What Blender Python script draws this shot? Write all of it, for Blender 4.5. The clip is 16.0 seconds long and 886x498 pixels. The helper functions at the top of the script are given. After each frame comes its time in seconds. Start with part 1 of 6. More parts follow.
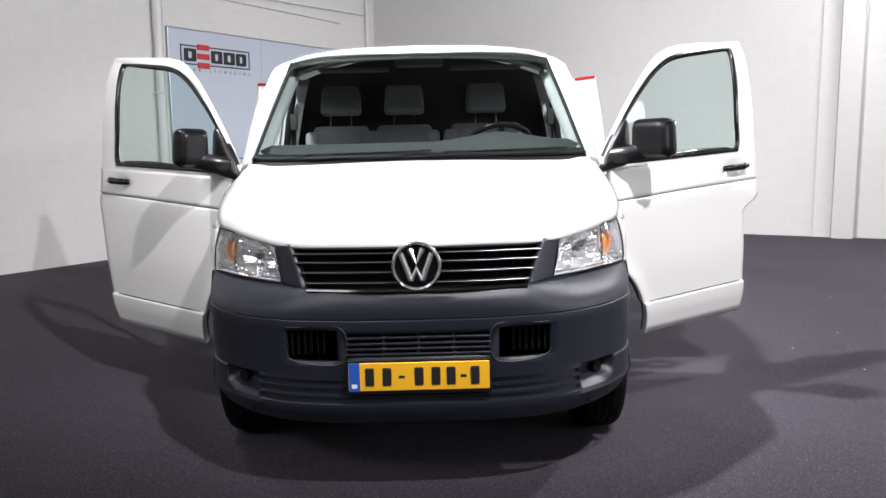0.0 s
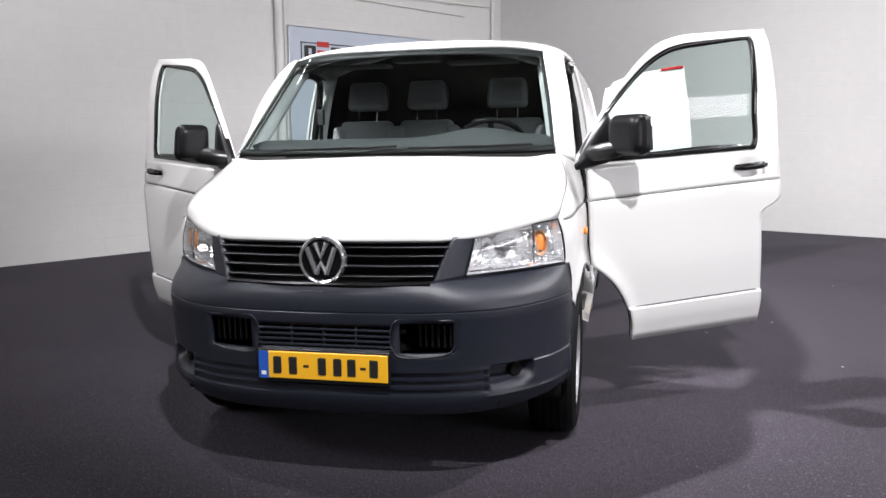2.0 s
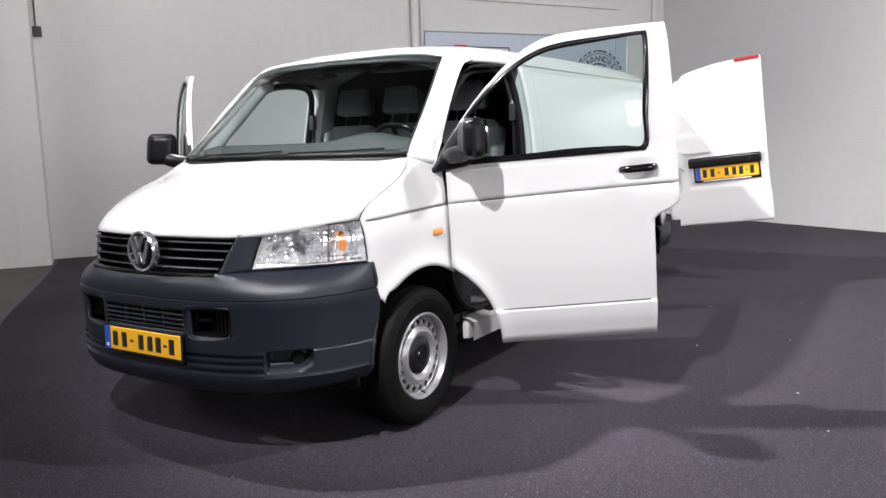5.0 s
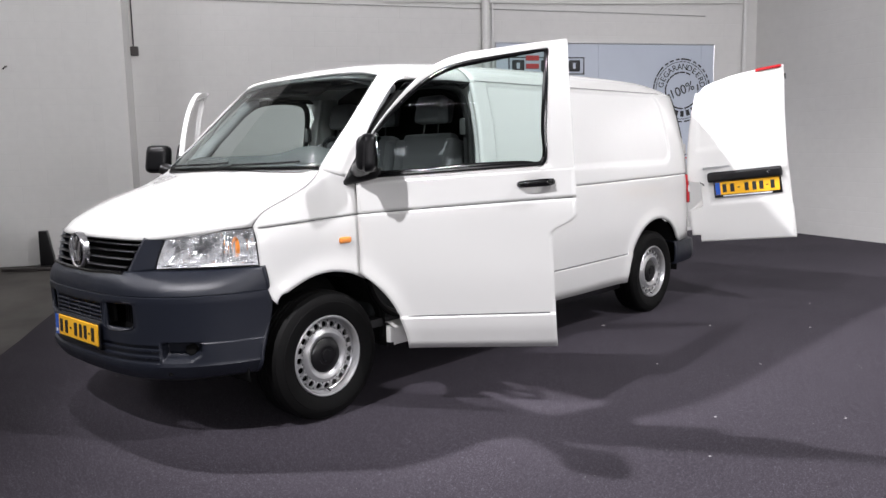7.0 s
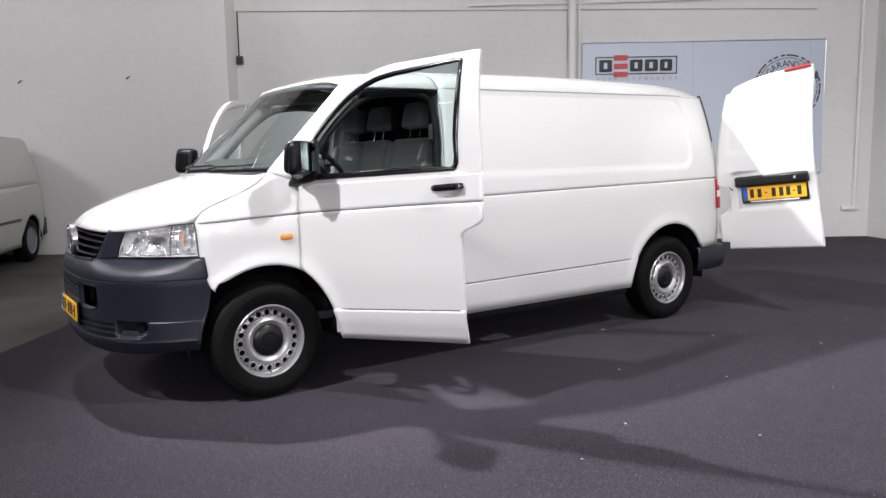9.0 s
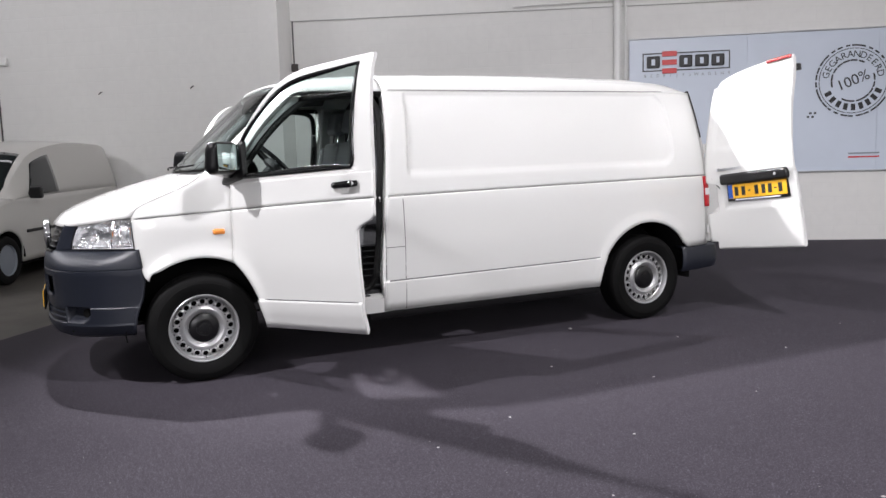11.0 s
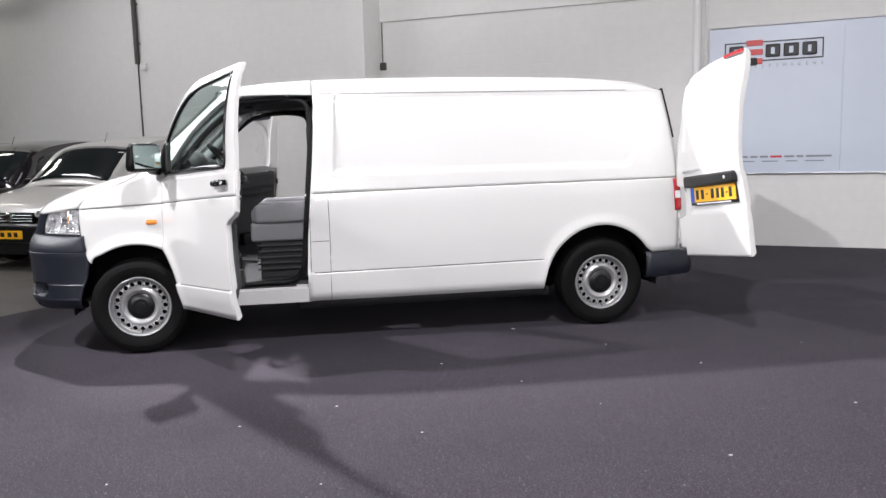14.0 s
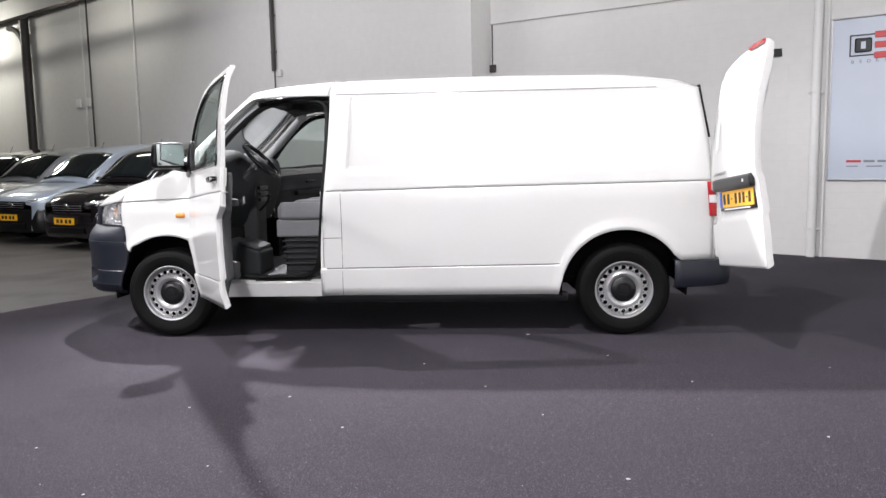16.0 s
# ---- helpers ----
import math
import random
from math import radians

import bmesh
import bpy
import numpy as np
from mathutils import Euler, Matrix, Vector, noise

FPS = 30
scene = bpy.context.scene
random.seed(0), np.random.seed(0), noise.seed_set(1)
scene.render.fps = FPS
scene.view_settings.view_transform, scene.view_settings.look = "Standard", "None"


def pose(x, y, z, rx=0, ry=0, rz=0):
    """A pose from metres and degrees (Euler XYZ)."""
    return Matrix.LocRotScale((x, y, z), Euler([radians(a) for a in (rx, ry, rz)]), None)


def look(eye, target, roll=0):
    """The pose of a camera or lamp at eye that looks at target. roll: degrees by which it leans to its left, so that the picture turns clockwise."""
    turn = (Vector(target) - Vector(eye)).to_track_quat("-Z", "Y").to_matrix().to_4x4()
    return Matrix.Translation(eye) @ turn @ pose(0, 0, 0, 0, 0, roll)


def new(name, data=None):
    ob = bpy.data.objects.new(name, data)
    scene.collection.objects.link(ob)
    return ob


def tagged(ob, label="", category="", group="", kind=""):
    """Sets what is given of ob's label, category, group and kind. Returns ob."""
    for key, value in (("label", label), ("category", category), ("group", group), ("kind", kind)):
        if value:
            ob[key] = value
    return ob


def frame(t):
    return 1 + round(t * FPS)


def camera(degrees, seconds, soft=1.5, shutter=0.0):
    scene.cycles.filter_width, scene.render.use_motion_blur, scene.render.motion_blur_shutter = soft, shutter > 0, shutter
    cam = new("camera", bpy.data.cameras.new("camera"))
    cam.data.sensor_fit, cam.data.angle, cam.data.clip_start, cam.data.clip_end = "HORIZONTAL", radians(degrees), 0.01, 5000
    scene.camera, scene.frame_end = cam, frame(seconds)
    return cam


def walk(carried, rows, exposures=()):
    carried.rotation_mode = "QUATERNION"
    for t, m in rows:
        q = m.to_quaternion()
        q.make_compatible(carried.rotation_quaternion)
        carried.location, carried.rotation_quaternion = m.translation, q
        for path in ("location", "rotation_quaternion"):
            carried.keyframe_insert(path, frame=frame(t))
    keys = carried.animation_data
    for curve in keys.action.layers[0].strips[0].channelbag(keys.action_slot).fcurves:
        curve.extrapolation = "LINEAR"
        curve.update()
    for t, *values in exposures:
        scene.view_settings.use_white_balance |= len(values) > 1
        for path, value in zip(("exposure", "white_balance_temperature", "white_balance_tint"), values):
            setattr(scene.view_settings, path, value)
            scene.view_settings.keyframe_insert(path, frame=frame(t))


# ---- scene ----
cam = camera(59.2, 16.0)
PATH = [
    (0, (0.067, -2.783, 1.356), (0.081, -0.801, 1.089), -0.6),
    (0.5, (0.321, -2.758, 1.356), (0.283, -0.778, 1.079), -0.4),
    (1, (0.551, -2.748, 1.378), (0.391, -0.775, 1.092), -0.3),
    (1.5, (0.801, -2.73, 1.379), (0.528, -0.769, 1.093), -0.3),
    (2, (1.078, -2.696, 1.373), (0.641, -0.765, 1.087), -0.4),
    (2.5, (1.386, -2.642, 1.372), (0.861, -0.734, 1.081), -0.2),
    (3, (1.674, -2.584, 1.371), (1.009, -0.717, 1.101), -0.4),
    (3.5, (1.983, -2.496, 1.377), (1.232, -0.666, 1.08), -0.5),
    (4, (2.346, -2.383, 1.388), (1.48, -0.603, 1.097), -0.8),
    (6.3, (3.644, -1.775, 1.391), (2.371, -0.256, 1.121), -1.1),
    (6.5, (3.762, -1.712, 1.393), (2.454, -0.221, 1.134), -0.9),
    (7, (4.043, -1.537, 1.4), (2.679, -0.098, 1.139), -1.1),
    (7.5, (4.318, -1.349, 1.39), (2.871, 0.01, 1.143), -0.8),
    (8, (4.577, -1.158, 1.39), (3.053, 0.115, 1.146), -1.1),
    (8.5, (4.832, -0.933, 1.401), (3.264, 0.281, 1.144), -1.1),
    (9, (5.07, -0.707, 1.414), (3.425, 0.402, 1.157), -1.0),
    (9.2, (5.158, -0.614, 1.412), (3.487, 0.453, 1.151), -1.2),
    (11.3, (5.91, 0.448, 1.362), (4.064, 1.179, 1.122), -1.8),
    (11.5, (5.976, 0.557, 1.367), (4.105, 1.222, 1.123), -1.8),
    (12, (6.136, 0.869, 1.365), (4.255, 1.501, 1.109), -1.6),
    (12.5, (6.285, 1.177, 1.37), (4.384, 1.742, 1.112), -1.6),
    (13, (6.399, 1.486, 1.377), (4.478, 1.984, 1.128), -1.6),
    (13.5, (6.494, 1.806, 1.373), (4.563, 2.263, 1.12), -1.4),
    (14, (6.566, 2.11, 1.377), (4.61, 2.439, 1.125), -1.4),
    (14.5, (6.609, 2.424, 1.377), (4.64, 2.659, 1.12), -1.2),
    (15, (6.627, 2.729, 1.345), (4.643, 2.812, 1.109), -1.2),
    (15.5, (6.628, 3.052, 1.333), (4.642, 3.023, 1.093), -1.5),
    (16, (6.603, 3.371, 1.32), (4.621, 3.235, 1.088), -1.1),
]
walk(cam, [(t, look(eye, target, roll)) for t, eye, target, roll in PATH],
     exposures=[(0, -0.04), (4, -0.13), (8, -0.30), (10, -0.30), (13, -0.16), (16, 0.02)])

# ---- world and light ----
world = bpy.data.worlds.new("hall_world")
scene.world = world
world.use_nodes = True
world.node_tree.nodes["Background"].inputs[0].default_value = (0.75, 0.85, 1.0, 1)
world.node_tree.nodes["Background"].inputs[1].default_value = 0.02


def lamp(name, kind, place, target, power, size, colour=(1.0, 0.97, 0.93), size_y=None, spread=None, cone=None, blend=0.6):
    data = bpy.data.lights.new(name, kind)
    data.energy, data.color = power, colour
    if kind == "AREA":
        data.shape = "RECTANGLE" if size_y else "DISK"
        data.size = size
        if size_y:
            data.size_y = size_y
        if spread:
            data.spread = radians(spread)
    else:
        data.shadow_soft_size = size
    if kind == "SPOT":
        data.spot_size, data.spot_blend = radians(cone or 110), blend
    ob = new(name, data)
    ob.matrix_world = look(place, target)
    return ob


WHITE = (0.995, 0.97, 1.02)
lamp("floodlight", "SPOT", (-2.2, 0.2, 5.45), (4.4, 4.0, 0.0), 3750, 0.10, WHITE, cone=88, blend=0.9)
lamp("floodlight", "SPOT", (5.4, 2.6, 5.45), (0.9, 3.5, 0.4), 1330, 0.10, WHITE, cone=122)
lamp("floodlight", "SPOT", (2.0, -3.0, 5.45), (0.1, 2.3, 1.35), 2250, 0.07, WHITE, cone=51)
# strip lights under the roof, tilted to the walls
WALLS = {"rear": ((-0.93, 11.1), (-0.559, -0.829), (0.829, -0.559)), "side": ((-0.93, 11.1), (0.9135, -0.4067), (-0.4067, -0.9135))}
for wall, s, power in (("rear", 3, 9), ("rear", 8, 28), ("rear", 13, 9), ("rear", 19, 36), ("rear", 26, 130), ("side", 4, 47), ("side", 9, 155), ("side", 15, 120)):
    (cx, cy), (ax, ay), (nx, ny) = WALLS[wall]
    px, py = cx + ax * s, cy + ay * s
    lamp("strip_fill_light", "AREA", (px + nx * 2.3, py + ny * 2.3, 5.3), (px, py, 1.6), power, 0.6 if s == 8 else 2.4, (1.0, 0.97, 0.88) if s > 18 else WHITE, size_y=0.25)
for lx, ly, power in ((4.0, -9.0, 40), (-0.5, -7.5, 30)):
    lamp("strip_fill_light", "AREA", (lx, ly, 5.3), (lx, ly, 0), power, 3.0, WHITE, size_y=0.25)

# added soft fill for the left door, no fixture known there
lamp("strip_fill_light", "AREA", (-4.8, -5.0, 5.3), (-1.5, 1.5, 0.7), 255, 4.0, WHITE, size_y=1.2)
lamp("strip_fill_light", "AREA", (17.0, 3.5, 3.7), (0.9, 2.6, 1.0), 540, 3.0, WHITE, size_y=0.3)
# added broad low fill to brighten the open door and van side
lamp("strip_fill_light", "AREA", (13.0, -5.0, 3.9), (0.9, 2.0, 1.0), 560, 7.5, WHITE, size_y=1.2)


# ---- materials ----
def mat(name, colour, rough=0.5, metal=0.0, grain=0.0, grain_scale=40.0, wear=0.0, wear_scale=3.0, wear_colour=None,
        bump=0.0, bump_scale=120.0, coat=0.0, sheen=0.0, spec=0.5):
    """A plain surface with variation at two scales (fine grain, broad wear) and a fine relief."""
    m = bpy.data.materials.new(name)
    m.use_nodes = True
    nt = m.node_tree
    b = nt.nodes["Principled BSDF"]
    b.inputs["Roughness"].default_value = rough
    b.inputs["Metallic"].default_value = metal
    b.inputs["Coat Weight"].default_value = coat
    b.inputs["Coat Roughness"].default_value = 0.04
    b.inputs["Sheen Weight"].default_value = sheen
    b.inputs["Specular IOR Level"].default_value = spec
    b.inputs["Base Color"].default_value = (*colour, 1)
    co = nt.nodes.new("ShaderNodeTexCoord")
    last = None
    if grain:
        n1 = nt.nodes.new("ShaderNodeTexNoise")
        n1.inputs["Scale"].default_value = grain_scale
        n1.inputs["Detail"].default_value = 4
        nt.links.new(co.outputs["Object"], n1.inputs["Vector"])
        mx = nt.nodes.new("ShaderNodeMix")
        mx.data_type, mx.blend_type = "RGBA", "MIX"
        mx.inputs[6].default_value = (*[c * (1 - grain) for c in colour], 1)
        mx.inputs[7].default_value = (*[min(1, c * (1 + grain)) for c in colour], 1)
        if grain > 0.5:
            gr = nt.nodes.new("ShaderNodeMapRange")
            gr.inputs["From Min"].default_value, gr.inputs["From Max"].default_value = 0.40, 0.62
            nt.links.new(n1.outputs["Fac"], gr.inputs["Value"])
            nt.links.new(gr.outputs["Result"], mx.inputs[0])
        else:
            nt.links.new(n1.outputs["Fac"], mx.inputs[0])
        last = mx.outputs[2]
    if wear:
        n2 = nt.nodes.new("ShaderNodeTexNoise")
        n2.inputs["Scale"].default_value = wear_scale
        n2.inputs["Detail"].default_value = 6
        nt.links.new(co.outputs["Object"], n2.inputs["Vector"])
        rp = nt.nodes.new("ShaderNodeValToRGB")
        rp.color_ramp.elements[0].position, rp.color_ramp.elements[1].position = 0.45, 0.75
        nt.links.new(n2.outputs["Fac"], rp.inputs[0])
        ml = nt.nodes.new("ShaderNodeMath")
        ml.operation = "MULTIPLY"
        ml.inputs[1].default_value = wear
        nt.links.new(rp.outputs["Color"], ml.inputs[0])
        m2 = nt.nodes.new("ShaderNodeMix")
        m2.data_type = "RGBA"
        m2.inputs[6].default_value = (*colour, 1)
        if last:
            nt.links.new(last, m2.inputs[6])
        m2.inputs[7].default_value = (*(wear_colour or [c * 0.6 for c in colour]), 1)
        nt.links.new(ml.outputs[0], m2.inputs[0])
        last = m2.outputs[2]
        rr = nt.nodes.new("ShaderNodeMath")
        rr.operation = "MULTIPLY_ADD"
        rr.inputs[1].default_value, rr.inputs[2].default_value = 0.25 * wear, rough
        nt.links.new(rp.outputs["Color"], rr.inputs[0])
        nt.links.new(rr.outputs[0], b.inputs["Roughness"])
    if last:
        nt.links.new(last, b.inputs["Base Color"])
    if bump:
        n3 = nt.nodes.new("ShaderNodeTexNoise")
        n3.inputs["Scale"].default_value = bump_scale
        n3.inputs["Detail"].default_value = 3
        nt.links.new(co.outputs["Object"], n3.inputs["Vector"])
        bp = nt.nodes.new("ShaderNodeBump")
        bp.inputs["Strength"].default_value = bump
        bp.inputs["Distance"].default_value = 0.004
        nt.links.new(n3.outputs["Fac"], bp.inputs["Height"])
        nt.links.new(bp.outputs["Normal"], b.inputs["Normal"])
    return m


def glass(name, tint, gloss=0.02, ior=1.5):
    """A thin pane: what lies behind shows through the tint, and the surface mirrors by Fresnel."""
    m = bpy.data.materials.new(name)
    m.use_nodes = True
    nt = m.node_tree
    nt.nodes.clear()
    out = nt.nodes.new("ShaderNodeOutputMaterial")
    tr = nt.nodes.new("ShaderNodeBsdfTransparent")
    tr.inputs[0].default_value = (*tint, 1)
    gl = nt.nodes.new("ShaderNodeBsdfGlossy")
    gl.inputs["Roughness"].default_value = gloss
    fr = nt.nodes.new("ShaderNodeFresnel")
    fr.inputs[0].default_value = ior
    mx = nt.nodes.new("ShaderNodeMixShader")
    nt.links.new(fr.outputs[0], mx.inputs[0])
    nt.links.new(tr.outputs[0], mx.inputs[1])
    nt.links.new(gl.outputs[0], mx.inputs[2])
    nt.links.new(mx.outputs[0], out.inputs[0])
    return m


def block_wall(name, colour):
    """White paint on blockwork: shallow courses in relief, faint stains."""
    m = mat(name, colour, rough=0.65, grain=0.05, grain_scale=9, wear=0.25, wear_scale=0.7, wear_colour=[c * 0.84 for c in colour])
    nt = m.node_tree
    b = nt.nodes["Principled BSDF"]
    co = nt.nodes.new("ShaderNodeTexCoord")
    br = nt.nodes.new("ShaderNodeTexBrick")
    br.inputs["Scale"].default_value = 1.0
    br.inputs["Brick Width"].default_value, br.inputs["Row Height"].default_value = 0.6, 0.2
    br.inputs["Mortar Size"].default_value = 0.006
    br.inputs["Mortar Smooth"].default_value = 0.6
    nt.links.new(co.outputs["UV"], br.inputs["Vector"])
    n3 = nt.nodes.new("ShaderNodeTexNoise")
    n3.inputs["Scale"].default_value = 60
    nt.links.new(co.outputs["Object"], n3.inputs["Vector"])
    ad = nt.nodes.new("ShaderNodeMath")
    ad.operation = "MULTIPLY_ADD"
    ad.inputs[1].default_value = 0.25
    nt.links.new(n3.outputs["Fac"], ad.inputs[0])
    iv = nt.nodes.new("ShaderNodeMath")
    iv.operation = "SUBTRACT"
    iv.inputs[0].default_value = 1.0
    nt.links.new(br.outputs["Fac"], iv.inputs[1])
    nt.links.new(iv.outputs[0], ad.inputs[2])
    old = b.inputs["Base Color"].links[0].from_socket
    jm = nt.nodes.new("ShaderNodeMix")
    jm.data_type = "RGBA"
    jm.inputs[7].default_value = (*[c * 0.72 for c in colour], 1)
    js = nt.nodes.new("ShaderNodeMath")
    js.operation = "MULTIPLY"
    js.inputs[1].default_value = 0.08
    nt.links.new(br.outputs["Fac"], js.inputs[0])
    nt.links.new(js.outputs[0], jm.inputs[0])
    nt.links.new(old, jm.inputs[6])
    nt.links.new(jm.outputs[2], b.inputs["Base Color"])
    bp = nt.nodes.new("ShaderNodeBump")
    bp.inputs["Strength"].default_value, bp.inputs["Distance"].default_value = 0.3, 0.005
    nt.links.new(ad.outputs[0], bp.inputs["Height"])
    nt.links.new(bp.outputs["Normal"], b.inputs["Normal"])
    return m


def felt_carpet(name, colour):
    """Charcoal needle felt: dark and pale fibres mixed, fine pale flecks, broad trodden patches."""
    m = mat(name, colour, rough=0.92, grain=0.45, grain_scale=45, wear=0.5, wear_scale=0.9, wear_colour=[c * 0.78 for c in colour], bump=0.10, bump_scale=300, spec=0.22)
    nt = m.node_tree
    b = nt.nodes["Principled BSDF"]
    co = nt.nodes.new("ShaderNodeTexCoord")
    last = b.inputs["Base Color"].links[0].from_socket
    for scale, low, high, share, tint in ((210, 0.56, 0.66, 0.70, (0.185, 0.168, 0.200)), (120, 0.42, 0.32, 0.80, (0.010, 0.009, 0.011)), (75, 0.63, 0.70, 0.60, (0.165, 0.150, 0.180))):
        n = nt.nodes.new("ShaderNodeTexNoise")
        n.inputs["Scale"].default_value, n.inputs["Detail"].default_value = scale, 2
        nt.links.new(co.outputs["Object"], n.inputs["Vector"])
        r = nt.nodes.new("ShaderNodeMapRange")
        r.inputs["From Min"].default_value, r.inputs["From Max"].default_value, r.inputs["To Max"].default_value = low, high, share
        nt.links.new(n.outputs["Fac"], r.inputs["Value"])
        x = nt.nodes.new("ShaderNodeMix")
        x.data_type = "RGBA"
        x.inputs[7].default_value = (*tint, 1)
        nt.links.new(r.outputs["Result"], x.inputs[0])
        nt.links.new(last, x.inputs[6])
        last = x.outputs[2]
    nt.links.new(last, b.inputs["Base Color"])
    return m


M = {}
M["paint"] = mat("white_car_paint", (0.665, 0.665, 0.645), rough=0.25, coat=0.7, wear=0.08, wear_scale=2.0, wear_colour=(0.61, 0.61, 0.575))
M["paint_in"] = mat("white_paint_inside", (0.74, 0.74, 0.72), rough=0.4, grain=0.03)
M["plastic"] = mat("grey_bumper_plastic", (0.0098, 0.0120, 0.0192), rough=0.40, grain=0.16, grain_scale=60, bump=0.16, bump_scale=700)
M["black"] = mat("black_plastic", (0.0055, 0.0055, 0.006), rough=0.3, grain=0.2, grain_scale=50)
M["mirror_black"] = mat("matt_black_mirror_shell", (0.0045, 0.0045, 0.005), rough=0.34, spec=0.18, grain=0.2, grain_scale=80, bump=0.1, bump_scale=500)
M["gloss_black"] = mat("gloss_black_plastic", (0.004, 0.004, 0.0045), rough=0.15)
M["rubber"] = mat("tyre_rubber", (0.0035, 0.0035, 0.0035), rough=0.6, spec=0.14, grain=0.15, grain_scale=30, bump=0.25, bump_scale=200, wear=0.2, wear_colour=(0.008, 0.0075, 0.007))
M["seal"] = mat("rubber_seal", (0.005, 0.005, 0.005), rough=0.55, spec=0.2)
M["steel"] = mat("silver_painted_steel", (0.46, 0.465, 0.47), rough=0.32, metal=0.6, grain=0.08, wear=0.35, wear_scale=8, wear_colour=(0.26, 0.22, 0.18))
M["chrome"] = mat("chrome", (0.86, 0.86, 0.88), rough=0.08, metal=1.0)
M["emblem"] = mat("polished_emblem", (0.80, 0.80, 0.82), rough=0.17, metal=0.92)
M["slat_edge"] = mat("dull_metal_strip", (0.15, 0.15, 0.16), rough=0.3, metal=0.6, grain=0.1)
M["pillar"] = mat("grey_pillar_lining", (0.30, 0.312, 0.31), rough=0.8, grain=0.08, grain_scale=80)
# grey for narrow joints and for the shade painted along the swage grooves
M["joint"] = mat("shaded_panel_joint", (0.10, 0.10, 0.10), rough=0.8, grain=0.1)
M["reflector"] = mat("lamp_reflector", (0.93, 0.93, 0.94), rough=0.09, metal=0.76)
M["lens"] = glass("clear_lamp_lens", (0.93, 0.95, 0.95))
M["amber"] = mat("amber_lens", (0.80, 0.27, 0.05), rough=0.2, coat=0.6, grain=0.2, grain_scale=90)
M["red"] = mat("red_lens", (0.42, 0.015, 0.02), rough=0.2, coat=0.6, grain=0.25, grain_scale=80)
M["glass"] = glass("green_tinted_glass", (0.70, 0.81, 0.78), ior=1.36)
M["windscreen"] = glass("windscreen_glass", (0.74, 0.85, 0.82))
M["mirror"] = mat("mirror_glass", (0.52, 0.57, 0.57), rough=0.03, metal=1.0)
# near-black: shade of hollows put into the colour, also plain black parts
M["dark"] = mat("void_shade_and_black", (0.005, 0.005, 0.005), rough=0.8, spec=0.15)
M["cloth"] = mat("grey_seat_cloth", (0.205, 0.205, 0.215), rough=0.9, grain=0.35, grain_scale=220, bump=0.4, bump_scale=400, sheen=0.3, wear=0.2)
M["cloth_side"] = mat("dark_seat_cloth", (0.035, 0.036, 0.040), rough=0.9, grain=0.3, grain_scale=200, bump=0.3, bump_scale=400, sheen=0.2)
M["trim"] = mat("charcoal_trim", (0.018, 0.019, 0.020), rough=0.65, grain=0.15, grain_scale=80, bump=0.2, bump_scale=500)
M["door_card"] = mat("grey_door_card", (0.055, 0.056, 0.059), rough=0.7, grain=0.15, grain_scale=80, bump=0.2, bump_scale=500)
M["sealant"] = mat("grey_sealant", (0.22, 0.22, 0.21), rough=0.7, grain=0.1)
M["dash"] = mat("dashboard_plastic", (0.009, 0.0115, 0.012), rough=0.75, grain=0.12, grain_scale=80, bump=0.2, bump_scale=500)
M["headliner"] = mat("grey_headliner", (0.045, 0.047, 0.046), rough=0.9, grain=0.1, grain_scale=80)
M["step_cloth"] = mat("grey_step_mat", (0.065, 0.065, 0.068), rough=0.9, grain=0.25, grain_scale=150, bump=0.3, bump_scale=300)
M["mat_floor"] = mat("rubber_cab_mat", (0.022, 0.022, 0.024), rough=0.7, grain=0.2, bump=0.5, bump_scale=60)
M["yellow"] = mat("yellow_plate", (0.86, 0.45, 0.02), rough=0.35, grain=0.04, wear=0.1)
M["plate_blue"] = mat("blue_plate_strip", (0.02, 0.09, 0.42), rough=0.35)
M["ink"] = mat("black_plate_ink", (0.012, 0.012, 0.012), rough=0.5)
M["white_text"] = mat("white_ink", (0.75, 0.75, 0.75), rough=0.5)
M["wall"] = block_wall("white_painted_blockwork", (0.66, 0.655, 0.635))
M["wall_plain"] = mat("white_painted_plaster", (0.67, 0.665, 0.645), rough=0.6, grain=0.04, grain_scale=12, wear=0.2, wear_scale=0.8, wear_colour=(0.57, 0.565, 0.54))
M["cable"] = mat("grey_cable", (0.40, 0.40, 0.39), rough=0.6, grain=0.1)
M["crumb"] = mat("grey_crumb", (0.36, 0.35, 0.34), rough=0.8)
M["pipe"] = mat("white_painted_pipe", (0.72, 0.72, 0.70), rough=0.4, grain=0.04, wear=0.2)
M["dark_pipe"] = mat("dark_brown_downpipe", (0.045, 0.038, 0.036), rough=0.5, grain=0.2, wear=0.3)
M["carpet"] = felt_carpet("charcoal_needle_felt_carpet", (0.0345, 0.0300, 0.0385))
M["concrete"] = mat("worn_concrete", (0.075, 0.068, 0.058), rough=0.6, grain=0.2, grain_scale=14, wear=0.6, wear_scale=1.2, wear_colour=(0.045, 0.041, 0.035), bump=0.2, bump_scale=40)
M["board"] = mat("pale_blue_grey_board", (0.50, 0.55, 0.63), rough=0.35, grain=0.02, grain_scale=5, wear=0.06)
M["sign_black"] = mat("black_print", (0.012, 0.012, 0.014), rough=0.5)
M["sign_red"] = mat("red_print", (0.52, 0.02, 0.02), rough=0.4)
M["sign_grey"] = mat("grey_print", (0.20, 0.22, 0.25), rough=0.5)
M["alu"] = mat("aluminium_profile", (0.62, 0.63, 0.65), rough=0.3, metal=0.9, grain=0.05)
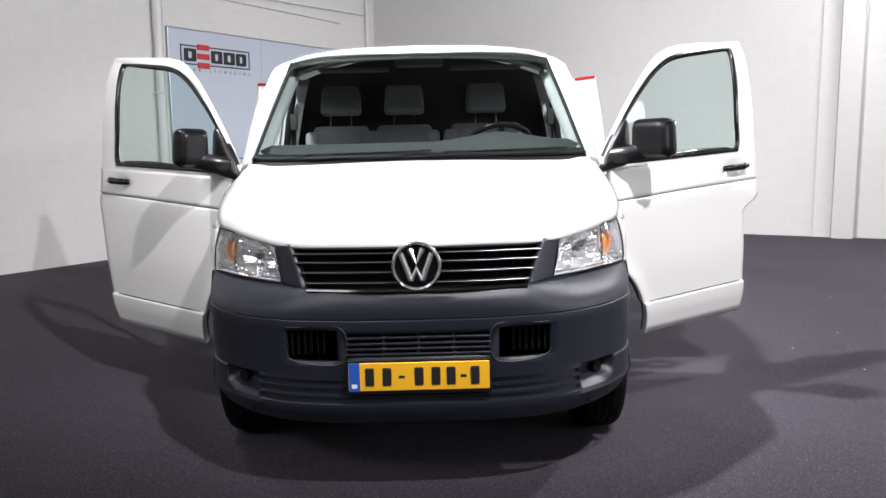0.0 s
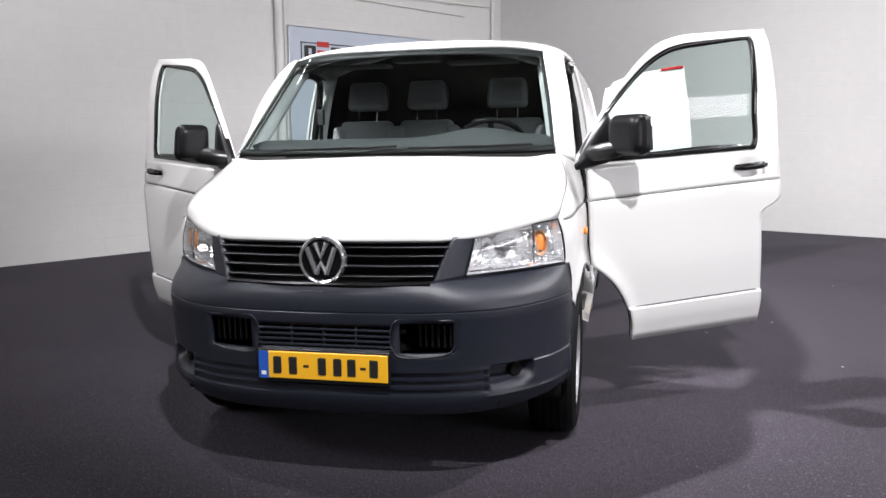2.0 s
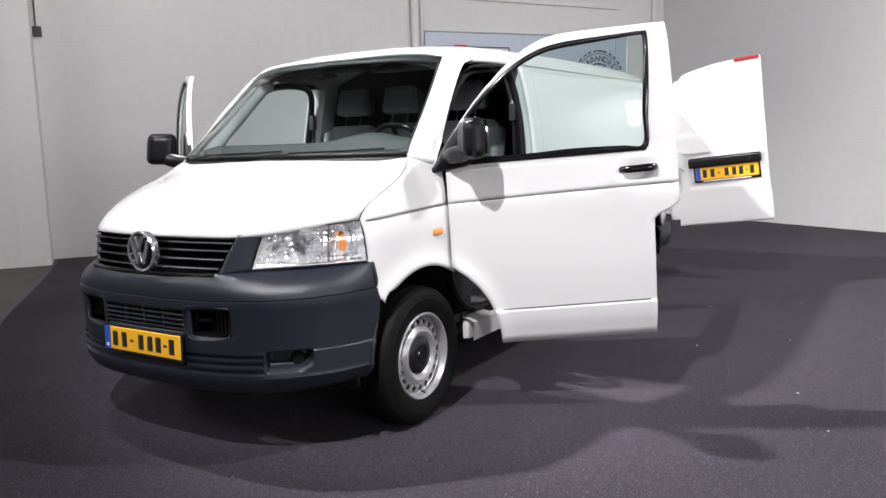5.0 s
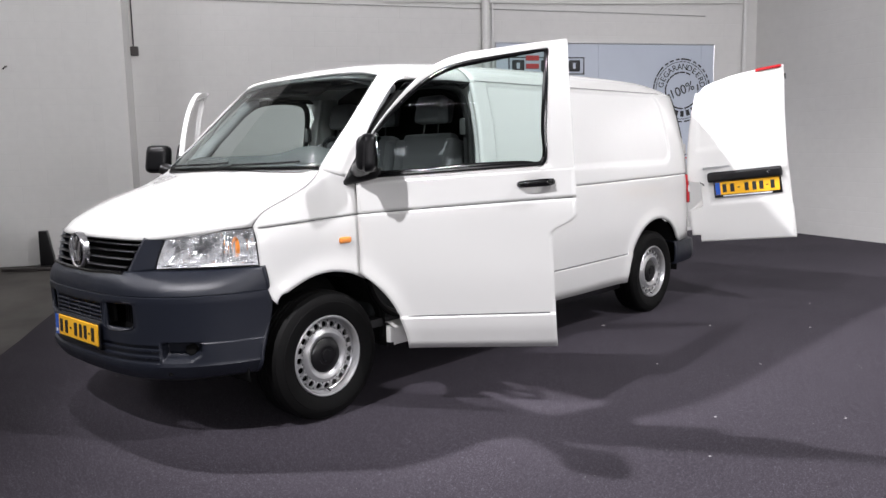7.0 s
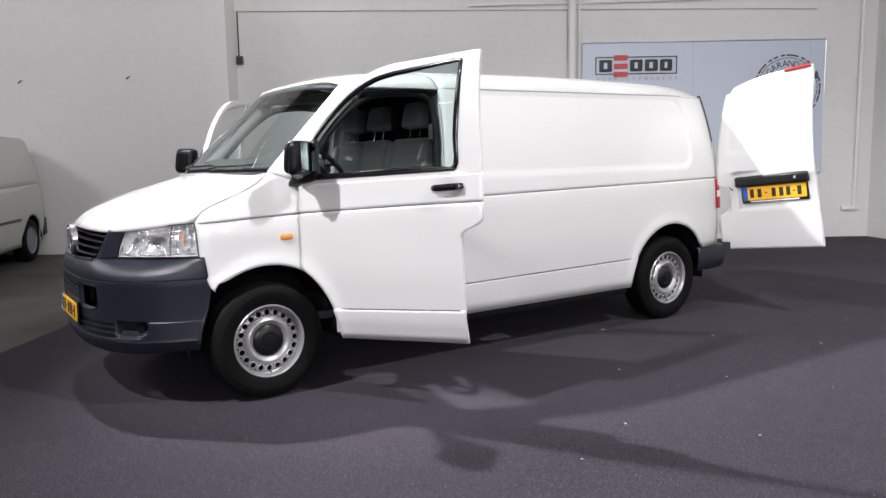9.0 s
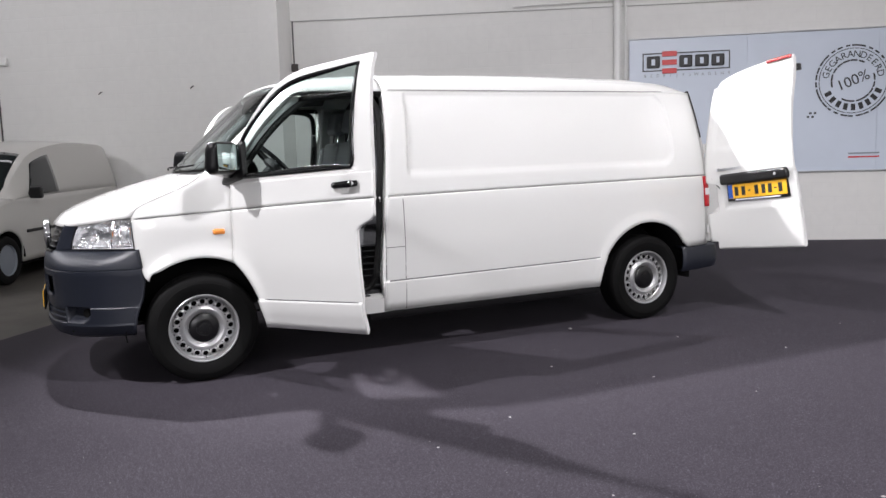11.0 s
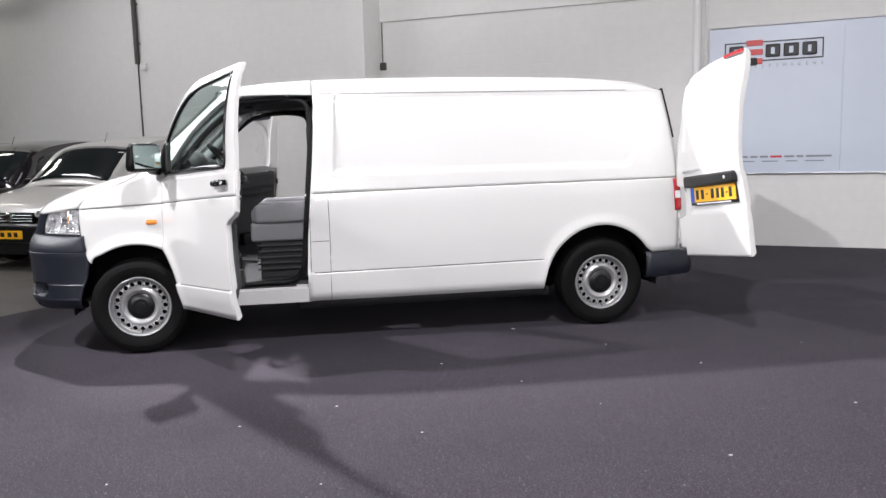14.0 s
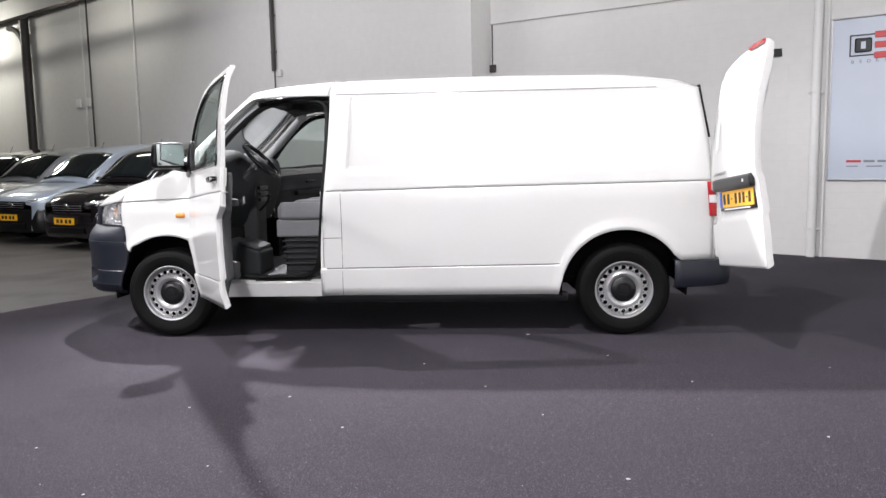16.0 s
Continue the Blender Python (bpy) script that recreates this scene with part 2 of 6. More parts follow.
M["roof_steel"] = mat("grey_roof_sheet", (0.18, 0.18, 0.17), rough=0.6, grain=0.1, wear=0.4)
M["silver_paint"] = mat("silver_metallic_paint", (0.42, 0.44, 0.46), rough=0.3, metal=0.45, coat=0.6, grain=0.04)
M["pale_paint"] = mat("pale_silver_paint", (0.50, 0.49, 0.46), rough=0.3, metal=0.05, coat=0.6, grain=0.03)
M["blue_paint"] = mat("light_blue_silver_paint", (0.46, 0.53, 0.62), rough=0.3, metal=0.3, coat=0.6, grain=0.03)
M["black_paint"] = mat("black_car_paint", (0.010, 0.008, 0.010), rough=0.12, coat=1.0)
M["dark_glass"] = mat("dark_car_glass", (0.010, 0.013, 0.014), rough=0.06, coat=0.5)
M["paper"] = mat("white_price_card", (0.78, 0.80, 0.85), rough=0.6)


# ---- mesh helpers ----
def finish(bm, name, material, smooth=True, thick=0.0, offset=-1.0, angle=35):
    bmesh.ops.remove_doubles(bm, verts=bm.verts, dist=0.00005)
    me = bpy.data.meshes.new(name)
    bm.to_mesh(me)
    bm.free()
    for m in (material if isinstance(material, (list, tuple)) else [material]):
        me.materials.append(m)
    if smooth:
        me.shade_smooth()
        try:
            me.set_sharp_from_angle(angle=radians(angle))
        except Exception:
            pass
    return me


def part(name, bm, material, parent, label="", smooth=True, thick=0.0, offset=-1.0, m=None, angle=35):
    """One mesh object under a thing or a part."""
    ob = new(name, finish(bm, name, material, smooth, angle=angle))
    ob.parent = parent
    if m is not None:
        ob.matrix_basis = m
    if thick:
        s = ob.modifiers.new("thickness", "SOLIDIFY")
        s.thickness, s.offset = thick, offset
    if label:
        tagged(ob, label)
    return ob


def thing(name, label, category, group="", kind="", m=None):
    ob = new(name)
    if m is not None:
        ob.matrix_basis = m
    return tagged(ob, label, category, group, kind)


def single(name, bm, material, label, category, group="", kind="", smooth=True, m=None):
    ob = new(name, finish(bm, name, material, smooth))
    if m is not None:
        ob.matrix_basis = m
    return tagged(ob, label, category, group, kind)


def box(bm, x0, x1, y0, y1, z0, z1, bevel=0.0, seg=2, m=None):
    r = bmesh.ops.create_cube(bm, size=1.0)
    vs = r["verts"]
    bmesh.ops.scale(bm, vec=(x1 - x0, y1 - y0, z1 - z0), verts=vs)
    bmesh.ops.translate(bm, vec=((x0 + x1) / 2, (y0 + y1) / 2, (z0 + z1) / 2), verts=vs)
    if bevel:
        es = list({e for v in vs for e in v.link_edges})
        out = bmesh.ops.bevel(bm, geom=es, offset=bevel, segments=seg, affect="EDGES", profile=0.6)
        vs = list({v for f in out["faces"] for v in f.verts} | {v for v in vs if v.is_valid})
    if m is not None:
        bmesh.ops.transform(bm, matrix=m, verts=vs)
    return vs


def new_box(*a, **k):
    bm = bmesh.new()
    box(bm, *a, **k)
    return bm


def grid(fn, us, vs, flip=False, skip=None):
    """A sheet of points fn(u, v). skip(u_mid, v_mid) leaves a cell open."""
    bm = bmesh.new()
    pts = [[bm.verts.new(fn(u, v)) for v in vs] for u in us]
    for i in range(len(us) - 1):
        for j in range(len(vs) - 1):
            if skip and skip((us[i] + us[i + 1]) / 2, (vs[j] + vs[j + 1]) / 2):
                continue
            q = [pts[i][j], pts[i + 1][j], pts[i + 1][j + 1], pts[i][j + 1]]
            if (q[0].co - q[2].co).length < 1e-6 or (q[1].co - q[3].co).length < 1e-6:
                continue
            try:
                bm.faces.new(q[::-1] if flip else q)
            except ValueError:
                pass
    return bm


def lin(a, b, n):
    return [a + (b - a) * i / (n - 1) for i in range(n)]


def spline(xs, ys):
    """A smooth curve through knots (monotone slopes)."""
    xs, ys = np.array(xs, float), np.array(ys, float)
    h, d = np.diff(xs), np.diff(ys) / np.diff(xs)
    m = np.zeros(len(xs))
    m[0], m[-1] = d[0], d[-1]
    for i in range(1, len(xs) - 1):
        m[i] = 0 if d[i - 1] * d[i] <= 0 else 2 * d[i - 1] * d[i] / (d[i - 1] + d[i])

    def f(x):
        x = min(max(x, xs[0]), xs[-1])
        i = min(int(np.searchsorted(xs, x, side="right")) - 1, len(xs) - 2)
        t = (x - xs[i]) / h[i]
        return float(ys[i] * (1 + 2 * t) * (1 - t) ** 2 + m[i] * h[i] * t * (1 - t) ** 2 + ys[i + 1] * t * t * (3 - 2 * t) + m[i + 1] * h[i] * t * t * (t - 1))
    return f


def smooth_path(points, n, closed=False):
    """Catmull-Rom through the points, n places at even lengths."""
    p = [Vector(q) for q in points]
    k = len(p)
    dense = []
    for i in range(k if closed else k - 1):
        a, b = p[i], p[(i + 1) % k]
        pa = p[i - 1] if (closed or i > 0) else a * 2 - b
        pb = p[(i + 2) % k] if (closed or i + 2 < k) else b * 2 - a
        for s in range(12):
            t = s / 12
            dense.append(0.5 * (2 * a + (b - pa) * t + (2 * pa - 5 * a + 4 * b - pb) * t * t + (3 * a - pa - 3 * b + pb) * t ** 3))
    dense.append(p[0].copy() if closed else p[-1])
    acc = [0.0]
    for a, b in zip(dense, dense[1:]):
        acc.append(acc[-1] + (b - a).length)
    out, j = [], 0
    for i in range(n):
        want = acc[-1] * i / (n if closed else n - 1)
        while j < len(acc) - 2 and acc[j + 1] < want:
            j += 1
        t = (want - acc[j]) / max(acc[j + 1] - acc[j], 1e-9)
        out.append(dense[j].lerp(dense[j + 1], min(max(t, 0), 1)))
    return out


def tube(bm, path, radius, sides=8, closed=False, flat=1.0):
    """A tube along a path; flat squashes it across."""
    n = len(path)
    rings = []
    up = Vector((0.0, 0.0, 1.0))
    for i, p in enumerate(path):
        a = path[i - 1] if (closed or i > 0) else p
        b = path[(i + 1) % n] if (closed or i < n - 1) else p
        d = (b - a).normalized()
        side = d.cross(up)
        if side.length < 0.05:
            side = d.cross(Vector((1, 0, 0)))
        side.normalize()
        top = side.cross(d).normalized()
        r = float(np.interp(i / (n - 1), np.linspace(0, 1, len(radius)), radius)) if isinstance(radius, (list, tuple)) else radius
        rings.append([bm.verts.new(p + side * (r * math.cos(2 * math.pi * k / sides)) + top * (r * flat * math.sin(2 * math.pi * k / sides))) for k in range(sides)])
    for i in range(n if closed else n - 1):
        a, b = rings[i], rings[(i + 1) % n]
        for k in range(sides):
            bm.faces.new((a[k], a[(k + 1) % sides], b[(k + 1) % sides], b[k]))
    if not closed:
        bm.faces.new(rings[0][::-1])
        bm.faces.new(rings[-1])
    return bm


def new_tube(points, radius, n=24, sides=8, closed=False, flat=1.0, raw=False):
    bm = bmesh.new()
    tube(bm, [Vector(p) for p in points] if raw else smooth_path(points, n, closed), radius, sides, closed, flat)
    return bm


def lathe(profile, sides=48, axis="X"):
    """Turns (r, a) pairs about an axis; a runs along it."""
    bm = bmesh.new()
    rings = []
    for r, a in profile:
        ring = []
        for k in range(sides):
            c, s = math.cos(2 * math.pi * k / sides), math.sin(2 * math.pi * k / sides)
            ring.append(bm.verts.new((a, r * c, r * s) if axis == "X" else (r * c, r * s, a) if axis == "Z" else (r * c, a, r * s)))
        rings.append(ring)
    for a, b in zip(rings, rings[1:]):
        for k in range(sides):
            bm.faces.new((a[k], a[(k + 1) % sides], b[(k + 1) % sides], b[k]))
    bmesh.ops.recalc_face_normals(bm, faces=bm.faces)
    return bm


def mirrored(bm):
    bmesh.ops.scale(bm, vec=(-1, 1, 1), verts=bm.verts)
    bmesh.ops.reverse_faces(bm, faces=bm.faces)
    return bm


def ring_between(outer, inner):
    """A flat band between two closed outlines of the same number of points."""
    bm = bmesh.new()
    a, b = [bm.verts.new(p) for p in outer], [bm.verts.new(p) for p in inner]
    n = len(a)
    for i in range(n):
        bm.faces.new((a[i], a[(i + 1) % n], b[(i + 1) % n], b[i]))
    return bm


# ---- the hall ----
WA = Vector((0.559, 0.829, 0))          # along the rear wall
WN = Vector((0.829, -0.559, 0))         # its normal, towards the van
WB = Vector((0.9135, -0.4067, 0))       # along the side wall
BN = Vector((-0.4067, -0.9135, 0))      # its normal
WALL_END = Vector((-0.93, 11.1, 0))     # rear wall positions count from here
CORNER = WALL_END - WA * 0.1            # where the side wall meets it
CEIL = 5.8


def wall_slab(name, start, along, normal, length, height, material, label, thick=0.25, z0=0.0):
    bm = bmesh.new()
    uv = bm.loops.layers.uv.new("uv")
    s = Vector(start)
    quad = [s, s + along * length, s + along * length + Vector((0, 0, height)), s + Vector((0, 0, height))]
    fr = [bm.verts.new(p + Vector((0, 0, z0))) for p in quad]
    bk = [bm.verts.new(p - normal * thick + Vector((0, 0, z0))) for p in quad]
    faces = [bm.faces.new(fr), bm.faces.new(bk[::-1])]
    for i in range(4):
        faces.append(bm.faces.new((fr[i], bk[i], bk[(i + 1) % 4], fr[(i + 1) % 4])))
    bmesh.ops.recalc_face_normals(bm, faces=bm.faces)
    for f in bm.faces:
        for lp in f.loops:
            d = lp.vert.co - s
            lp[uv].uv = (d.dot(along) + d.dot(normal), d.z)
    return single(name, bm, material, label, "wall", kind="structure", smooth=False)


def on_a(s, z=0.0, out=0.0):
    """A place on the rear wall: s metres from the corner, out from its face."""
    return WALL_END - WA * s + WN * out + Vector((0, 0, z))


STEP = 9.38                              # where the wall steps forward
FORWARD = 0.52                           # and by how much
wall_slab("wall_rear", on_a(STEP + 0.3), WA, WN, STEP + 0.3, CEIL, M["wall"], "white painted blockwork wall behind the van")
wall_slab("wall_rear_forward", on_a(32, 0, FORWARD), WA, WN, 32 - STEP - 0.30, CEIL, M["wall"], "white painted blockwork wall behind the parked cars", thick=FORWARD + 0.02)
wall_slab("wall_pier", on_a(STEP + 0.30, 0, FORWARD + 0.015), WA, WN, 0.30, CEIL, M["wall_plain"], "white painted pier at the end of the forward wall", thick=FORWARD + 0.05)
wall_slab("wall_side", CORNER, WB, BN, 22, CEIL, M["wall"], "white painted blockwork side wall")
wall_slab("wall_far", on_a(32, 0, FORWARD), WN, WA, 30, CEIL, M["wall_plain"], "plain white wall far end")
wall_slab("wall_front", on_a(32, 0, 30), WA, -WN, 50, CEIL, M["wall_plain"], "plain white wall behind the camera")

# floor: concrete to the walls, carpet over most of it
bm = bmesh.new()
bm.faces.new([bm.verts.new(p) for p in ((-40, -40, 0), (40, -40, 0), (40, 40, 0), (-40, 40, 0))])
single("floor", bm, M["concrete"], "worn grey concrete floor", "floor", kind="structure", smooth=False, m=pose(0, 0, -0.006))
edge = smooth_path([(-7.4, 4.35, 0), (-5.0, 2.5, 0), (-3.30, 1.12, 0), (-2.05, 0.29, 0), (-1.15, -0.40, 0), (-0.6, -0.82, 0), (0.0, -1.15, 0), (1.4, -1.7, 0), (3.0, -2.4, 0), (8.0, -6.0, 0), (14.0, -9.0, 0)], 60)
bm = bmesh.new()
far = [Vector((22, -4, 0)), Vector((22, 6, 0)), CORNER + WB * 21, CORNER, on_a(9.0)]
top = [bm.verts.new(p) for p in edge + far]
bm.faces.new(top)
r = bmesh.ops.extrude_face_region(bm, geom=bm.faces[:])
bmesh.ops.translate(bm, vec=(0, 0, -0.006), verts=[v for v in r["geom"] if isinstance(v, bmesh.types.BMVert)])
bmesh.ops.recalc_face_normals(bm, faces=bm.faces)
single("carpet", bm, M["carpet"], "charcoal needle-felt carpet laid over the floor", "carpet", kind="structure", smooth=False)

# ceiling with purlins
bm = new_box(-40, 40, -40, 40, CEIL, CEIL + 0.1)
for i in range(26):
    box(bm, -40, 40, -38 + 3 * i - 0.06, -38 + 3 * i + 0.06, CEIL - 0.2, CEIL)
single("ceiling", bm, M["roof_steel"], "grey sheet roof with steel purlins", "ceiling", kind="structure", smooth=False)

# ---- the van ----
ROLL = -0.7
van = thing("van", "white panel van with open front and rear doors, grey bumpers", "van", m=pose(0, 0, 0, 0, ROLL, 0))

profile_x = spline([0.26, 0.31, 0.40, 0.51, 0.75, 1.00, 1.09, 1.30, 1.50, 1.65, 1.78, 1.84],
                   [0.915, 0.924, 0.933, 0.940, 0.950, 0.950, 0.943, 0.922, 0.892, 0.860, 0.822, 0.792])
roof_z = spline([1.42, 1.5, 1.6, 1.86, 2.26, 3.3, 4.3, 4.72, 4.84, 4.90], [1.840, 1.866, 1.892, 1.924, 1.950, 1.962, 1.948, 1.906, 1.868, 1.83])
roof_drop = spline([0.0, 0.30, 0.50, 0.65, 0.74, 0.79, 0.822], [0.0, 0.008, 0.026, 0.052, 0.085, 0.120, 0.160])
rub_z = spline([0.5, 1.1, 2.2, 4.9], [1.018, 1.045, 1.078, 1.114])
front_taper = spline([0.45, 0.53, 0.596, 0.70, 0.85, 1.02, 1.13, 1.4], [0.13, 0.076, 0.046, 0.033, 0.025, 0.014, 0.005, 0.0])
rear_taper = spline([4.45, 4.60, 4.80, 4.95], [0.0, 0.004, 0.022, 0.055])
FW, RW, HUB = 0.90, 4.30, 0.337


def groove_z(y):
    return 0.487 + 0.0105 * y


def bump01(d, w):
    return math.exp(-(d / w) ** 2)


def smoothstep(a, b, x):
    t = min(max((x - a) / (b - a), 0), 1)
    return t * t * (3 - 2 * t)


def side_x(y, z):
    """Half width of the body at a place along it and a height."""
    x = profile_x(z)
    x -= front_taper(y) + rear_taper(y)
    x -= 0.012 * bump01(z - rub_z(y), 0.0050)
    g = z - groove_z(y)
    x += 0.012 * smoothstep(0.003, -0.008, g) * smoothstep(0.20, 0.28, z)
    return x


def arch_lip(y, z, cy, r):
    """The rolled flare round a wheel arch."""
    d = math.hypot(y - cy, z - HUB) - r
    return 0.016 * math.exp(-(max(d, 0) / 0.055) ** 2)


def arch_z(y, cy, r, low):
    d = abs(y - cy)
    return max(low, HUB + math.sqrt(r * r - d * d)) if d < r else low


def z_rows(y, low, top, n_low=4, n_mid=12, n_up=34):
    g, u = groove_z(y), rub_z(y)
    rows = lin(low, g - 0.016, n_low) + [g - 0.009, g - 0.003, g + 0.003, g + 0.008] + lin(g + 0.02, u - 0.016, n_mid) + \
        [u - 0.009, u - 0.0045, u, u + 0.0045, u + 0.009] + lin(u + 0.018, top, n_up)
    return [max(low, z) for z in rows]


# cargo body: side with the rear wheel arch, roof above
def rear_y(z):
    return 4.935 - 0.10 * smoothstep(0.95, 2.0, z) ** 1.2 - 0.02 * smoothstep(0.6, 0.3, z)


B_FRONT = 2.115


def recess(y, z):
    """The shallow pressed field in the upper side."""
    r = 0.045 if y < 3.4 else 0.13
    dy, dz = abs(y - 3.43) - (1.165 - r), abs(z - 1.50) - (0.285 - r)
    edge = math.hypot(max(dy, 0), max(dz, 0)) + min(max(dy, dz), 0) - r
    return 0.016 * (1 - smoothstep(-0.022, 0.004, edge))


def b_edge(z):
    """Front edge of the body side, along the door opening."""
    return 2.07 + 0.085 * smoothstep(0.45, 1.75, z)


side_ys = sorted(set(lin(0, 0.04, 4) + lin(0.048, 0.072, 12) + lin(0.84, 0.90, 18) + lin(0.06, 0.60, 24) + [0.60 + 0.265 * (0.5 - 0.5 * math.cos(math.pi * i / 44)) * 1.0 for i in range(45)] + lin(0.865, 0.955, 6) + lin(0.955, 1.0, 5)))
N_ROWS = len(z_rows(3.0, 0.31, 1.79))


def cargo_side(u, j):
    y0 = B_FRONT + u * (4.935 - B_FRONT)
    low = arch_z(y0, RW, 0.435, 0.305)
    if y0 > RW + 0.40:
        low = max(0.545, low if abs(y0 - RW) < 0.435 else 0.545)
    z = z_rows(y0, 0.305, 1.785)[int(j)]
    up = rub_z(y0) - 0.016
    if low > 0.306 and z < up:
        z = low + (z - 0.305) * (up - low) / (up - 0.305)
    y = b_edge(z) + u * (rear_y(z) - b_edge(z))
    x = side_x(y0, z) - recess(y0, z) + arch_lip(y0, z, RW, 0.435)
    return (x, y, z)


def cargo_roof(u, v):
    y0 = B_FRONT + u * (4.935 - B_FRONT)
    top = 0.822 - front_taper(y0) - rear_taper(y0)
    x = v * top
    k = smoothstep(0, 1, v)
    zc = roof_z(min(y0, 4.90))
    z = zc - roof_drop(v * 0.822) * (zc - 1.785) / 0.160 * 1.0
    zr = 1.785 + (zc - 1.785) * (1 - roof_drop(v * 0.822) / 0.160)
    y = b_edge(1.785) + u * (rear_y(zr) - b_edge(1.785))
    z = zr + 0.004 * bump01(v * 0.822 - 0.70, 0.012)
    return (x, y, z)


for side in (1, -1):
    bm = grid(cargo_side, side_ys, list(range(N_ROWS)))
    if side < 0:
        mirrored(bm)
    part("side_panel", bm, M["paint"], van, thick=0.02, offset=-1.0, angle=50)
roof_us = lin(0, 0.8, 30) + lin(0.82, 1, 12)
roof_vs = lin(0, 0.8, 12) + lin(0.82, 1, 14)
bm = grid(cargo_roof, roof_us, roof_vs, flip=True)
bm2 = bmesh.new()
half = bpy.data.meshes.new("half")
bm.to_mesh(half)
bm2.from_mesh(half)
mirrored(bm2)
bm2.to_mesh(half)
bm.from_mesh(half)
bpy.data.meshes.remove(half)
part("cargo_roof", bm, M["paint"], van, thick=0.02, offset=-1.0, angle=50)


# cab roof from the windscreen to the cargo body
def cab_roof(u, v):
    w = abs(v)
    yf = 1.435 + 0.085 * w ** 2
    y = yf + u * (b_edge(1.785) - yf)
    zc = roof_z(y)
    edge_z = 1.775 + 0.010 * u + 0.02 * (1 - u)
    x = v * (0.695 + 0.13 * smoothstep(0, 0.55, u))
    z = edge_z + (zc - edge_z) * (1 - roof_drop(w * 0.822) / 0.160)
    return (x, y, z)


part("cab_roof", grid(cab_roof, lin(0, 1, 22), lin(-1, 1, 49), flip=True), M["paint"], van, thick=0.02, offset=-1.0, angle=50)

# bonnet: rows from the grille to the windscreen, columns from the middle to the edge
HOOD = [[(0, 0.085, 0.985), (0.30, 0.105, 0.985), (0.50, 0.170, 0.984), (0.68, 0.325, 1.002), (0.845, 0.522, 1.026)],
        [(0, 0.175, 1.062), (0.30, 0.190, 1.060), (0.52, 0.260, 1.053), (0.70, 0.390, 1.058), (0.860, 0.565, 1.082)],
        [(0, 0.380, 1.146), (0.30, 0.390, 1.142), (0.54, 0.440, 1.130), (0.72, 0.540, 1.127), (0.868, 0.700, 1.145)],
        [(0, 0.640, 1.222), (0.30, 0.650, 1.218), (0.55, 0.685, 1.204), (0.73, 0.745, 1.192), (0.858, 0.825, 1.195)],
        [(0, 0.885, 1.283), (0.30, 0.895, 1.280), (0.55, 0.920, 1.276), (0.71, 0.950, 1.275), (0.815, 0.975, 1.281)]]


def patch(rows, nu, nv, flip=False):
    """A smooth sheet through a few rows of control places."""
    across = [smooth_path(r, nv) for r in rows]
    cols = [smooth_path([a[j] for a in across], nu) for j in range(nv)]
    bm = bmesh.new()
    vs = [[bm.verts.new(c[i]) for c in cols] for i in range(nu)]
    for i in range(nu - 1):
        for j in range(nv - 1):
            q = (vs[i][j], vs[i][j + 1], vs[i + 1][j + 1], vs[i + 1][j])
            bm.faces.new(q[::-1] if flip else q)
    return bm


def joined(a, b):
    me = bpy.data.meshes.new("tmp")
    b.to_mesh(me)
    b.free()
    a.from_mesh(me)
    bpy.data.meshes.remove(me)
    return a


def both_sides(make):
    return joined(make(), mirrored(make()))


part("bonnet", both_sides(lambda: patch(HOOD, 26, 24)), M["paint"], van, thick=0.02, offset=-1.0, angle=60)

# wings
hood_edge_x = spline([0.522, 0.565, 0.70, 0.825, 0.90, 0.975, 1.05, 1.13], [0.845, 0.860, 0.868, 0.858, 0.840, 0.815, 0.845, 0.885])
wing_front = spline([0.645, 0.66, 0.70, 0.75, 0.841, 0.93, 1.03], [0.600, 0.585, 0.562, 0.549, 0.538, 0.533, 0.530])
seam_z = spline([0.530, 0.545, 0.565, 0.70, 0.825, 0.90, 0.975, 1.05, 1.13], [1.030, 1.056, 1.082, 1.145, 1.195, 1.232, 1.281, 1.297, 1.285])


def wing(u, v):
    y = 0.532 + u * (1.123 - 0.532)
    for _ in range(2):
        low = HUB + math.sqrt(max(0.43 ** 2 - (y - FW) ** 2, 0.0)) if abs(y - FW) < 0.43 else HUB
        low = max(low, 0.645)
        top = seam_z(y) - 0.002
        r = min(rub_z(y), top - 0.03)
        rows = lin(low, r - 0.014, 16) + [r - 0.008, r - 0.004, r, r + 0.004, r + 0.008] + lin(r + 0.014, top, 12)
        z = min(max(rows[int(v)], low), top)
        f = wing_front(z)
        y = f + u * (1.123 - f)
    x0 = side_x(y, min(z, 1.05)) if z < 1.06 else profile_x(1.06) - front_taper(y)
    xh = hood_edge_x(y)
    t = max(0.0, (z - 0.93) / (top - 0.93))
    x = x0 + (xh - x0) * t ** 1.9 + arch_lip(y, z, FW, 0.43)
    return (x, y, z)


